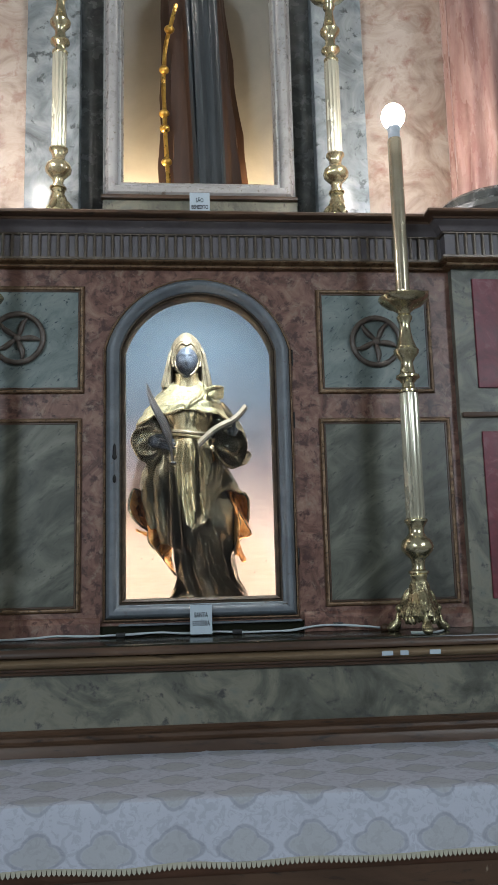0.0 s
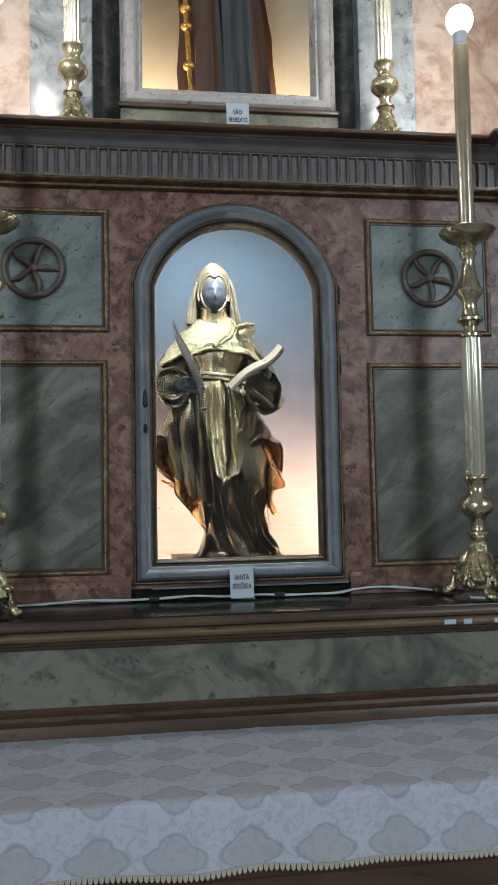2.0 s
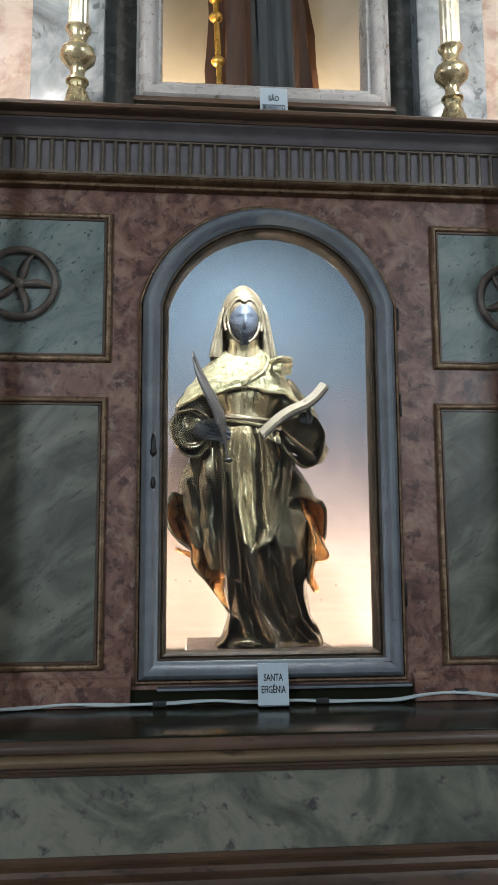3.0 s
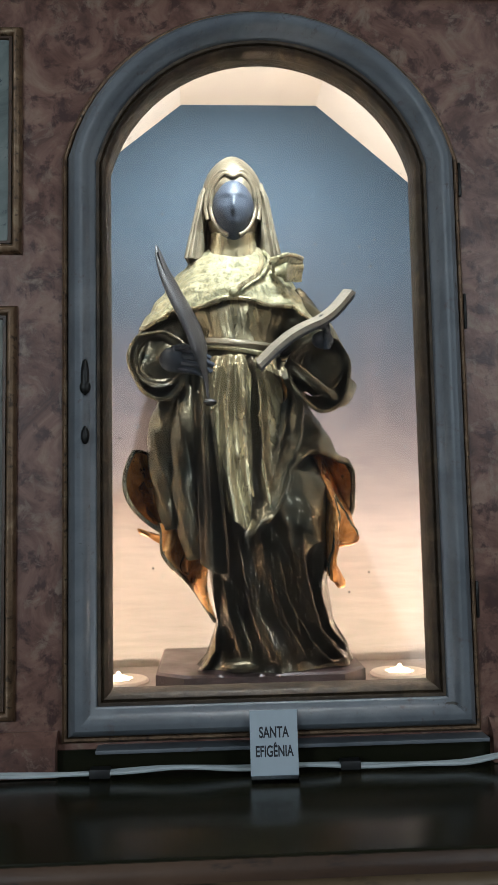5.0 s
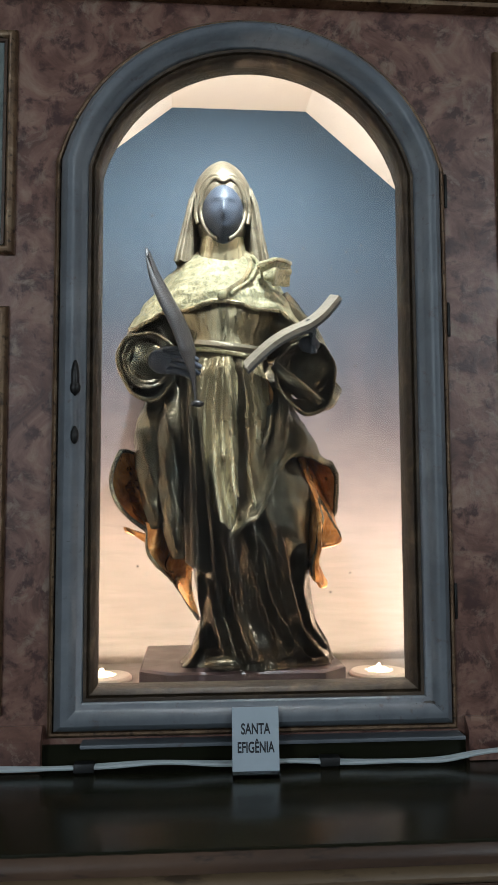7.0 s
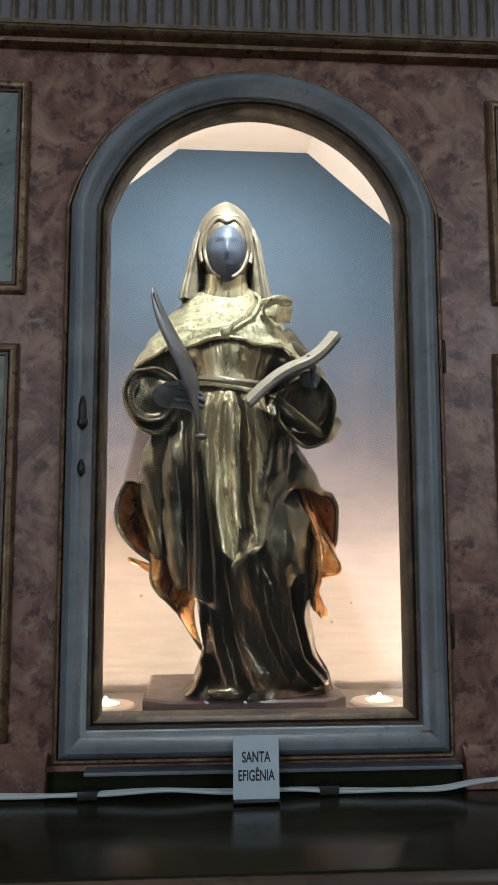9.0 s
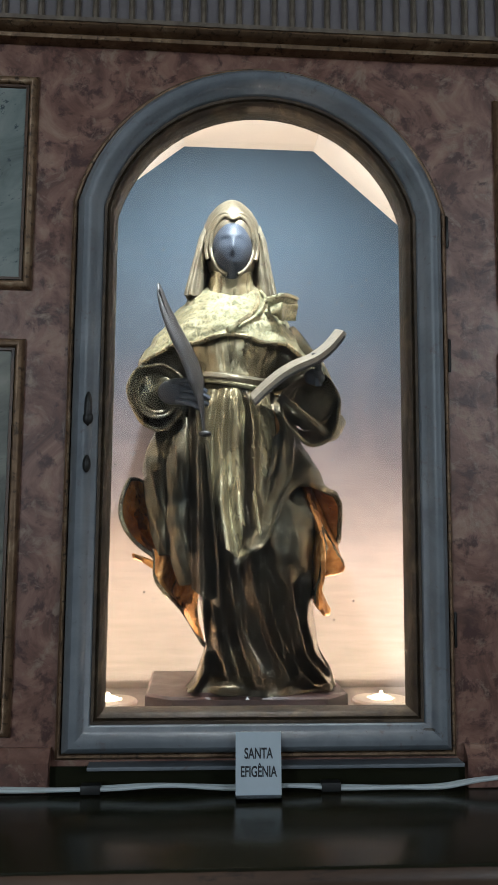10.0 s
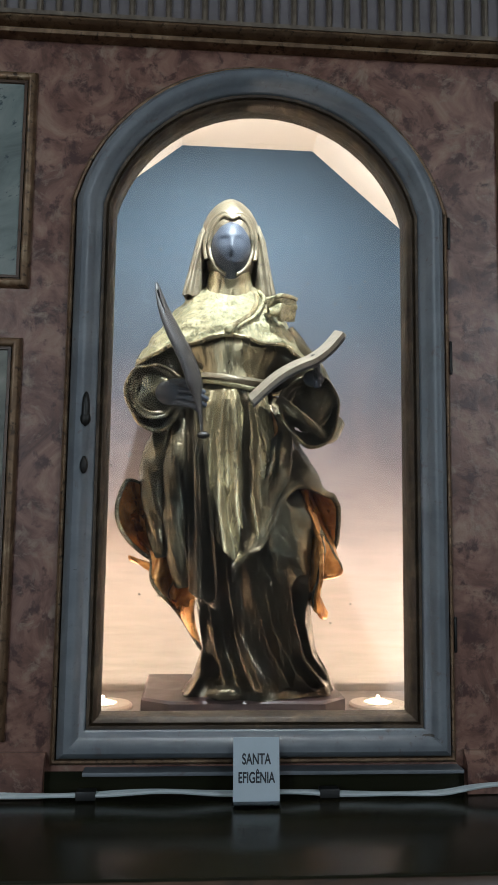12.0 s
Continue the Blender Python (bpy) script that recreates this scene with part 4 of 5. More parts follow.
    for r, q in zip(grid, grid[1:]):
        for i in range(na):
            bm.faces.new((r[i], r[(i + 1) % na], q[(i + 1) % na], q[i])).material_index = TUNIC if r[0].co.z > 1.904 else ROBE
    # brighter front sheet: the top lamp's fall-off put into colour, narrowing downwards between the mantle folds
    def lit_front(u, v):
        z = 1.902 - (0.26 + 0.06 * math.sin(2.6 * u + 0.4)) * v
        a0, a1 = -2.45 + 0.40 * v, -0.62 - 0.70 * v
        x, y, z = robe(a0 + (a1 - a0) * u, z)
        return (x, y - 0.006 * min(1.0, 6 * v), z)
    sheet(bm, lit_front, 110, 90, 0.005, TUNIC, ROBE)
    # belt
    ring = [(-0.033 + 0.074 * math.cos(a), 0.079 * math.sin(a) - 0.003, 1.906 + 0.006 * math.sin(2 * a + 0.5)) for a in np.linspace(0, 2 * math.pi, 48)]
    tube(bm, ring, 0.0075, 10, VEIL, 1.0, 0.15)
    tube(bm, [(x, y, z - 0.011 - 0.002 * math.sin(31 * x)) for x, y, z in ring], 0.0050, 8, CAPE)

    # short cape over the shoulders, closed by a clasp below the throat
    mx = -0.036

    def cape(u, v):
        a = 2 * math.pi * u - math.pi / 2      # seam at the front
        front, side = max(0.0, -math.sin(a)), math.cos(a)
        hem = 1.940 + 0.038 * front ** 3 - 0.05 * max(0, math.sin(a)) + (0.010 if side > 0 else 0.0) * side
        top = 2.094 - 0.012 * front
        z = top + (hem - top) * (v ** 1.12)
        rx = 0.034 + (0.132 if side < 0 else 0.118) * v ** 0.80
        ry = 0.040 + 0.037 * math.sin(v * math.pi / 2)
        fold = 0.030 * v * math.sin(7 * a + 1.0) + 0.018 * v * math.sin(15 * a + 3 * v)
        w = 1 + fold + 0.05 * noise.noise(Vector((6 * math.cos(a), 6 * math.sin(a), 9 * v)))
        return (mx + rx * w * math.cos(a), ry * w * math.sin(a) - 0.010 * front * v, z - 0.004 * math.sin(9 * a) * v)

    sheet(bm, cape, 150, 36, 0.006, CAPE, MANTLE)
    hem = [cape(i / 160, 1.0) for i in range(161)]
    tube(bm, hem, 0.0045, 8, TUNIC)
    # the overlapping edge from the shoulder to the clasp, then along the other hem
    edge = [Vector(cape(0.145 * (1 - f) ** 1.15, 0.10 + 0.82 * f)) + Vector((0, -0.006, 0.0)) for f in np.linspace(0, 1, 26)]
    tube(bm, edge, 0.0046, 8, TUNIC, 0.8)
    tube(bm, [p + Vector((0.013, 0.002, 0.002)) for p in edge], 0.0030, 8, CAPE)
    ball(bm, (mx - 0.002, -0.092, 1.990), (0.0085, 0.006, 0.0085), CAPE, 14, 10)

    # gathered knot of cloth on the shoulder
    def lappet(u, v):
        fan = 0.020 + 0.062 * u
        return (0.026 + 0.060 * u + 0.012 * v * math.sin(5 * u + 1), -0.072 - 0.020 * math.sin(3.4 * u) - 0.012 * math.sin(9 * v + 3 * u) + 0.030 * u, 2.046 + 0.018 * u - fan * v * (0.9 - 0.5 * u) + 0.006 * math.sin(12 * v))

    sheet(bm, lappet, 26, 26, 0.006, CAPE, CAPE)
    tube(bm, [lappet(i / 26, 0.0) for i in range(27)], 0.0038, 8, TUNIC)
    tube(bm, [lappet(1.0, i / 26) for i in range(27)], 0.0034, 8, CAPE)

    # head: plain egg with a brow, a nose ridge and a chin
    def egg(p):
        q = p.copy()
        q.x *= 1 - 0.24 * max(0.0, -p.z) ** 1.5
        front = max(0.0, -p.y)

        def swell(x, wx, z, wz):
            return math.exp(-((abs(p.x) - x) / wx) ** 2 - ((p.z - z) / wz) ** 2) * front
        q.y -= 0.10 * math.exp(-(p.x / 0.14) ** 2) * math.exp(-((p.z + 0.16) / 0.20) ** 2) * front
        q.y -= 0.030 * swell(0.36, 0.26, 0.27, 0.10)
        q.y += 0.060 * swell(0.38, 0.22, 0.09, 0.12)
        q.y -= 0.030 * swell(0.38, 0.14, 0.07, 0.06)
        q.y -= 0.035 * swell(0.0, 0.26, -0.53, 0.09)
        q.y -= 0.050 * swell(0.0, 0.28, -0.86, 0.12)
        return q

    hx, hy, hz = -0.035, -0.030, 2.150
    ball(bm, (hx, hy - 0.006, hz - 0.001), (0.0385, 0.054, 0.063), DARK, 120, 96, egg)

    # close cap with a heart-shaped rim round the face
    def crease(p):
        q = p.copy()
        up = max(0.0, p.z)
        wide = 1 + 0.95 * up * (1 - up) + 0.012 * math.sin(26 * math.atan2(p.x, 0.3 + up)) * up
        q.x, q.y = q.x * wide, q.y * (1 + 0.5 * up * (1 - up))
        return q

    ball(bm, (hx, hy + 0.014, hz + 0.014), (0.0465, 0.056, 0.094), VEIL, 96, 40, crease)
    face = []
    for a in np.linspace(-math.pi, math.pi, 72):
        low = max(0.0, -math.cos(a))
        face.append((hx + 0.0395 * math.sin(a) * (1 - 0.10 * low), hy - 0.030 + 0.010 * abs(math.sin(a)) - 0.010 * low - 0.016 * max(0.0, math.cos(a)), hz + 0.003 + 0.057 * math.cos(a) - 0.011 * math.exp(-(a / 0.22) ** 2)))
    tube(bm, face[3:-3], 0.0040, 10, VEIL)
    tube(bm, [Vector(p) + Vector(((p[0] - hx) * 0.19, 0.009, (p[2] - hz) * 0.17)) for p in face[14:-14]], 0.0050, 10, VEIL)

    # cloth round the throat, spreading onto the breast
    def throat(u, v):
        a = -math.pi * 1.08 + math.pi * 1.16 * u
        r = 0.037 + 0.012 * v ** 1.7
        return (hx + r * math.cos(a) * (1 + 0.02 * math.sin(9 * a) * v), hy + 0.014 + (0.040 + 0.002 * v) * math.sin(a), 2.112 - 0.066 * v + 0.020 * abs(math.cos(a)) * (1 - v))

    sheet(bm, throat, 48, 22, 0.004, TUNIC)

    # veil: falls from the crown behind the shoulders, in long narrow pleats
    def veil(u, v):
        a = -0.30 + (math.pi + 0.60) * u
        z = 2.226 - 0.166 * v
        rx = 0.036 + 0.019 * min(1.0, v / 0.30) ** 0.7 + 0.034 * max(0.0, v - 0.20)
        ry = 0.046 + 0.024 * min(1.0, v / 0.30) ** 0.5
        w = 1 + 0.045 * v * math.sin(13 * a + 2.5 * v) + 0.02 * math.sin(5 * a)
        return (hx + 0.002 + rx * w * math.cos(a), hy + 0.012 + ry * w * math.sin(a), z + 0.006 * v * math.sin(6 * a))

    sheet(bm, veil, 120, 40, 0.005, VEIL, VEIL)
    for u in (0.0, 1.0):
        side = 1 if u == 0.0 else -1
        tube(bm, [veil(u, i / 30) for i in range(31)], 0.0030, 8, VEIL)

        def inner(p, q):
            edge = Vector(veil(u, 0.12 + 0.88 * q))
            return edge + (Vector((hx + side * (0.036 + 0.012 * q), hy + 0.012 + 0.010 * math.sin(9 * p), edge.z)) - edge) * p
        sheet(bm, inner, 16, 26, 0.004, VEIL, VEIL)
        tube(bm, [Vector(veil(0.03 if u == 0 else 0.97, i / 30)) + Vector((0.003 if u == 0 else -0.003, -0.003, 0)) for i in range(4, 31)], 0.0036, 8, VEIL)

    # sleeves: an upper part under the cape and a wide turned cuff round the wrist
    def arm(points, r0, r1, r2):
        path = spline(points, 10)
        tube(bm, path, lambda f: (r0 + (r1 - r0) * min(1, f * 2)) if f < 0.5 else r1 + (r2 - r1) * (f - 0.5) * 2, 40, MANTLE, 1.1, 0.20)

    arm([(-0.115, 0.005, 2.00), (-0.155, 0.000, 1.945), (-0.172, -0.015, 1.895), (-0.168, -0.050, 1.875), (-0.158, -0.080, 1.874)], 0.030, 0.044, 0.036)
    arm([(0.060, 0.005, 2.00), (0.098, 0.000, 1.945), (0.112, -0.015, 1.885), (0.108, -0.050, 1.862), (0.104, -0.080, 1.866)], 0.030, 0.046, 0.038)

    def cuff(c, n, r0, r1, sag, deep, seed):
        c, n = Vector(c), Vector(n).normalized()
        s = n.cross(Vector((0, 0, 1))).normalized()
        t = s.cross(n)

        def bell(u, v):
            a = 2 * math.pi * u
            low = max(0.0, -math.sin(a))
            r = r0 + (r1 - r0) * v ** 0.8 + 0.0030 * v * math.sin(3 * a + seed) + 0.0010 * v * math.sin(7 * a + 2 * seed)
            return c + n * (deep * (v - 1) + 0.010 * math.sin(2 * a + seed) * v) + s * (r * math.cos(a)) + t * (r * math.sin(a) - sag * low ** 1.5 * v)

        sheet(bm, bell, 72, 18, 0.005, MANTLE, MANTLE)
        tube(bm, [bell(i / 72, 1.0) for i in range(73)], 0.0036, 8, MANTLE)
        for k, (f, m) in enumerate(((0.78, ROBE), (0.60, MANTLE))):
            ring = [c + n * (-0.010 - 0.004 * k) + s * (r1 * f * math.cos(a)) + t * (r1 * f * math.sin(a) * 1.04) for a in np.linspace(0, 2 * math.pi, 40)]
            tube(bm, ring, 0.0062 - 0.0012 * k, 10, m, 0.6, 0.12)
        ball(bm, c - n * 0.022, (r1 * 0.80, 0.010, r1 * 0.80), MANTLE, 24, 12)

    cuff((-0.164, -0.094, 1.873), (0.36, -0.92, 0.05), 0.036, 0.052, 0.012, 0.050, 1.0)
    cuff((0.104, -0.090, 1.862), (0.02, -0.95, 0.25), 0.038, 0.051, 0.032, 0.050, 2.6)

    def grip(c, way, r, spread):
        c, way = Vector(c), Vector(way).normalized()
        ball(bm, c, (r * 1.20, r * 0.85, r), DARK, 18, 12)
        for k in range(4):
            o = Vector((0.006, -0.008, 0.015 - 0.0105 * k))
            reach = spread * (1.0, 1.1, 1.05, 0.85)[k]
            tube(bm, spline([c + o, c + o + way * reach * 0.6, c + o + way * reach + Vector((0.0, 0.008, -0.006))], 5), lambda f: 0.0066 - 0.0024 * f, 8, DARK)
        tube(bm, spline([c + Vector((0, -0.012, 0.016)), c + way * spread * 0.7 + Vector((0, -0.010, 0.026))], 5), lambda f: 0.0062 - 0.002 * f, 8, DARK)

    grip((-0.136, -0.128, 1.868), (0.93, -0.36, -0.22), 0.022, 0.056)
    grip((0.108, -0.112, 1.902), (-0.2, -0.25, 0.95), 0.015, 0.020)

    # palm leaf: a curved tapering blade held upright
    stem = spline([(-0.083, -0.152, 1.796), (-0.090, -0.156, 1.850), (-0.106, -0.158, 1.910), (-0.136, -0.157, 1.972), (-0.153, -0.155, 2.012), (-0.164, -0.152, 2.052)], 10)
    tube(bm, stem, lambda f: 0.0030 + 0.0160 * math.sin(math.pi * min(1, 0.05 + 0.97 * f) ** 0.85) ** 0.8 * (1 if f > 0.30 else (f / 0.30) ** 2), 12, LEAF, 0.35)
    tube(bm, [p + Vector((0, -0.005, 0)) for p in stem[14:-4]], 0.0018, 6, LEAF)
    ball(bm, (-0.081, -0.150, 1.794), (0.011, 0.008, 0.006), LEAF, 12, 8)

    # open book on the other arm: two thick leaves meeting in a trough
    def leaf(x0, z0, x1, z1, bow, y0, y1, t, m):
        def top(u, v):
            return (x0 + (x1 - x0) * u, y0 + (y1 - y0) * v, z0 + (z1 - z0) * u + bow * math.sin(math.pi * u) + 0.024 * (v - 0.5))
        sheet(bm, top, 16, 6, t, m)

    for t, dz, m in ((0.008, 0.004, PAGE), (0.004, -0.003, LEAF)):
        leaf(0.000, 1.856 + dz, 0.100, 1.928 + dz, 0.010, -0.168, -0.085, t, m)
        leaf(0.100, 1.928 + dz, 0.153, 1.978 + dz, -0.006, -0.168, -0.085, t, m)

    # mantle: thick cloth that follows the body and flares at its lower edge
    def mantle(a0, a1, top, low, swell, mat, back, nu=80, nv=50, thick=0.007, skew=0.0):
        def at(u, v):
            a = a0 + (a1 - a0) * u + skew * (1 - u) * (1 - v)
            zt, zl = top(u), low(u)
            z = zt + (zl - zt) * v
            cx, rx, ry, _ = lerp_rows(rows, max(z, 1.36))
            g = math.exp(-((cx + rx * math.cos(a) - 0.085) / 0.05) ** 2 - ((z - 1.62) / 0.10) ** 2) * (math.sin(a) < 0)
            e = swell(u, v) + 0.006 * noise.noise(Vector((u * 9, v * 5, z * 3))) + 0.0022 * noise.noise(Vector((u * 40, v * 26, 2.0)))
            e += 0.010 * (1 - abs(math.sin(8.5 * u + 2.2 * v + 0.8 * math.sin(5 * v))) ** 0.6) * (0.3 + 0.7 * v) - 0.004
            return (cx + (rx + e) * math.cos(a) + 0.014 * g, (ry + e * 0.9) * math.sin(a) - 0.036 * g, z)
        sheet(bm, at, nu, nv, thick, mat, back)
        tube(bm, [at(i / 90, 1.0) for i in range(91)], 0.0045, 8, mat)
        return at

    def curve(*pts):
        def f(u):
            for (ua, va), (ub, vb) in zip(pts, pts[1:]):
                if u <= ub:
                    t = (u - ua) / (ub - ua)
                    t = t * t * (3 - 2 * t)
                    return va + (vb - va) * t
            return pts[-1][1]
        return f

    # drawn across to the knee: the edge dips to a point, lifts over the knee, drops at the side
    over_knee = mantle(-1.80, 0.9, curve((0, 1.80), (0.25, 1.875), (1, 1.90)), curve((0, 1.575), (0.10, 1.60), (0.33, 1.715), (0.52, 1.700), (0.70, 1.590), (0.85, 1.555), (1, 1.60)),
           lambda u, v: 0.017 + 0.012 * math.sin(11 * u - 4 * v + 0.5) * (0.3 + v) + 0.006 * math.sin(23 * u + 6 * v) + 0.020 * v ** 3 + 0.045 * v * v * max(0, u - 0.42), MANTLE, LINING, skew=0.80)
    tube(bm, [Vector(over_knee(0.02 + 0.72 * i / 80, 1.0)) + Vector((0, -0.003, 0.003)) for i in range(81)], 0.0052, 10, MANTLE, 0.8, 0.1)
    # the knee under it, and the lining that shows beside the knee
    def knee(p):
        return p * (1 + 0.05 * math.sin(7 * p.x + 5 * p.z) + 0.04 * math.sin(13 * p.z + 4 * p.x))
    ball(bm, (0.066, -0.078, 1.625), (0.046, 0.042, 0.090), MANTLE, 48, 40, knee)
    side = mantle(-0.62, 0.8, curve((0, 1.71), (1, 1.70)), curve((0, 1.500), (0.20, 1.560), (0.42, 1.585), (0.62, 1.480), (0.80, 1.505), (1, 1.56)),
                  lambda u, v: 0.012 + 0.016 * math.sin(16 * u + 3 * v) * (0.3 + v) + 0.022 * v * v, LINING, LINING)
    for u in (0.04, 0.16, 0.30):
        tube(bm, [side(u, 0.35 + 0.65 * i / 20) for i in range(21)], 0.0048, 8, MANTLE)
    # side towards the leaf: falls from the arm in deep upright folds
    mantle(-2.22, -4.1, curve((0, 1.885), (0.4, 1.86), (1, 1.84)), curve((0, 1.535), (0.18, 1.56), (0.40, 1.60), (0.62, 1.60), (1, 1.56)),
           lambda u, v: 0.012 + 0.013 * math.sin(13 * u + 2 * v) * (0.3 + v) + 0.006 * math.sin(27 * u - 4 * v) + 0.044 * math.exp(-((u - 0.50) / 0.26) ** 2) * math.exp(-((v - 0.42) / 0.30) ** 2), MANTLE, LINING)

    # tail below it: a hanging corner of cloth folded into an S, its lining turned outward
    def tail(u, v):
        x = -0.168 + 0.084 * u + 0.016 * v * (1 - u)
        low = 1.525 - 0.088 * u ** 1.15
        z = 1.600 + (low - 1.600) * v
        y = -0.050 - 0.020 * math.sin(6.6 * u + 1.4 * v + 0.4) - 0.016 * v
        return (x + 0.010 * v * math.sin(5.0 * v + 2.0), y, z)
    sheet(bm, tail, 48, 36, 0.005, LINING, MANTLE)
    tube(bm, [tail(i / 48, 1.0) for i in range(49)], 0.0036, 8, MANTLE)
    tube(bm, [tail(0.0, i / 36) for i in range(37)], 0.0036, 8, MANTLE)
    tube(bm, [tail(0.40 + 0.12 * math.sin(5.2 * i / 36), i / 36) for i in range(4, 37)], 0.0034, 8, MANTLE)

    # fold that curls out at the hip behind a thick roll of cloth
    def curl(u, v):
        xl = -0.206 - 0.022 * math.sin(math.pi * min(1.0, 1.1 * v + 0.05)) ** 0.8 + 0.058 * v ** 3.5
        x = xl + (-0.145 - xl) * u
        return (x, -0.060 + 0.055 * math.sin(0.85 * math.pi * u) - 0.010 * math.sin(4 * v), 1.722 - 0.012 * u - 0.152 * v + 0.004 * math.sin(9 * u))
    sheet(bm, curl, 30, 40, 0.005, MANTLE, LINING)
    tube(bm, [curl(0.0, i / 40) for i in range(41)], 0.0040, 8, MANTLE)
    tube(bm, [curl(i / 30, 0.0) for i in range(31)], 0.0036, 8, ROBE)
    tube(bm, [curl(i / 30, 1.0) for i in range(31)], 0.0036, 8, MANTLE)
    tube(bm, spline([(-0.140, -0.030, 1.840), (-0.154, -0.045, 1.785), (-0.158, -0.058, 1.735), (-0.156, -0.064, 1.680), (-0.152, -0.066, 1.630), (-0.150, -0.066, 1.590)], 8),
         lambda f: 0.012 + 0.018 * math.sin(math.pi * min(1.0, f * 1.05)) ** 0.7, 36, MANTLE, 0.9, 0.14)
    tube(bm, spline([(-0.115, -0.055, 1.830), (-0.126, -0.078, 1.760), (-0.128, -0.084, 1.680), (-0.122, -0.082, 1.600), (-0.112, -0.076, 1.540)], 8),
         lambda f: 0.010 + 0.010 * math.sin(math.pi * f) ** 0.7, 30, MANTLE, 1.2, 0.14)
    # pointed end that hangs out of the shell
    def point(u, v):
        return (-0.205 + 0.062 * u + 0.004 * v, -0.058 + 0.008 * math.sin(6 * u), 1.592 - 0.020 * u - (0.008 + 0.012 * u) * v)
    sheet(bm, point, 14, 8, 0.006, LINING, LINING)
    # rolled band from the elbow over the hip
    tube(bm, spline([(0.165, -0.045, 1.835), (0.140, -0.078, 1.805), (0.090, -0.098, 1.835), (0.050, -0.092, 1.868)], 8), lambda f: 0.014 - 0.004 * f, 14, MANTLE, 0.7, 0.08)
    # long front fall with a pointed end
    def fall(u, v):
        x = -0.108 + (0.020 + 0.028 * v) * u + 0.010 * v
        z = 1.880 - (0.345 + 0.030 * u) * v
        y = -0.066 - 0.050 * v ** 0.7 + 0.010 * math.sin(9 * u + 2 * v) + 0.014 * (1 - u) * (1 - u) - 0.024 * min(1.0, 3 * v)
        return (x, y, z)
    sheet(bm, fall, 30, 44, 0.006, ROBE, MANTLE)
    # the shoe's tip below the hem
    ball(bm, (-0.035, -0.088, 1.364), (0.034, 0.022, 0.013), MANTLE, 18, 10)

    # the figure leans back a little from the knees up
    for v in bm.verts:
        t = min(1.0, max(0.0, (v.co.z - 1.42) / 0.45))
        t = t * t * (3 - 2 * t)
        v.co.y += 0.050 * t
        v.co.x = -0.09 + (v.co.x + 0.09) * (1 + 0.052 * t)
        v.co.z = 1.62 + (v.co.z - 1.62) * (1 + 0.044 * t)
    bmesh.ops.translate(bm, vec=(ox, oy, 0), verts=bm.verts)
    fig = part("statue", bm, [SHADED_ROBE, GOLD_CAPE, DARK_MANTLE, RUST_GLOW_LINING, EBONY, VEIL_GOLD, PLINTH_RED, LEAF_DARK, PAGES, LIT_GOLD])
    tagged(fig, "gilded carved wooden statue in draped robes holding leaf and book", "statue")


niche_figure()


def upper_figure():
    """The figure in the upper niche: a plain robed form with a hanging gold cord."""
    bm = bmesh.new()
    na, nz = 120, 60
    rows = [(2.802, 0.045, 0.160, 0.10, 0.022), (3.0, 0.042, 0.155, 0.095, 0.020), (3.4, 0.026, 0.138, 0.085, 0.014), (3.75, 0.01, 0.125, 0.08, 0.006), (3.86, 0.0, 0.06, 0.05, 0.0)]

    def robe(a, z):
        cx, rx, ry, fold = lerp_rows(rows, z)
        k = 1 + fold / rx * (1 - 2 * abs(math.sin(5.5 * a + 0.5 * math.sin(2 * z))) ** 0.7 + 0.5 * math.sin(13 * a))
        return (cx + rx * k * math.cos(a), ry * k * math.sin(a), z)

    grid = [[bm.verts.new(robe(2 * math.pi * i / na, rows[0][0] + (rows[-1][0] - rows[0][0]) * j / nz)) for i in range(na)] for j in range(nz + 1)]
    for r, q in zip(grid, grid[1:]):
        for i in range(na):
            bm.faces.new((r[i], r[(i + 1) % na], q[(i + 1) % na], q[i])).material_index = 1 if 0.70 < i / na < 0.83 else 0
    ball(bm, (0.0, -0.01, 3.93), (0.06, 0.07, 0.085), 1, 20, 16)
    box(bm, -0.15, 0.23, -0.13, 0.10, 2.776, 2.804, 0.004)
    for f in bm.faces[-20:]:
        f.material_index = 1
    # centre panel of the habit
    def panel(u, v):
        return (0.002 + 0.098 * u + 0.024 * v, -0.085 - 0.020 * v - 0.012 * math.sin(7.5 * u + v) + 0.004 * math.sin(19 * u), 3.70 - 0.86 * v)
    sheet(bm, panel, 16, 30, 0.006, 1)
    ball(bm, (0.085, -0.105, 2.822), (0.040, 0.035, 0.022), 1, 16, 10)
    cord = spline([(-0.055, -0.10, 3.62), (-0.100, -0.110, 3.40), (-0.104, -0.118, 3.15), (-0.090, -0.122, 2.84)], 14)
    tube(bm, cord, 0.008, 10, 2, 1.0, 0.3)
    for z, x in ((3.50, -0.082), (3.33, -0.103), (3.15, -0.104), (3.09, -0.102), (2.955, -0.096), (2.845, -0.090)):
        ball(bm, (x, -0.120, z), (0.020, 0.018, 0.015), 2, 14, 10)
    bmesh.ops.translate(bm, vec=(0, 3.0, 0), verts=bm.verts)
    fig = part("statue", bm, [BROWN_HABIT, DARK_HABIT, GOLD_CORD])
    tagged(fig, "painted wooden statue in a brown habit with gold cord", "statue")


upper_figure()


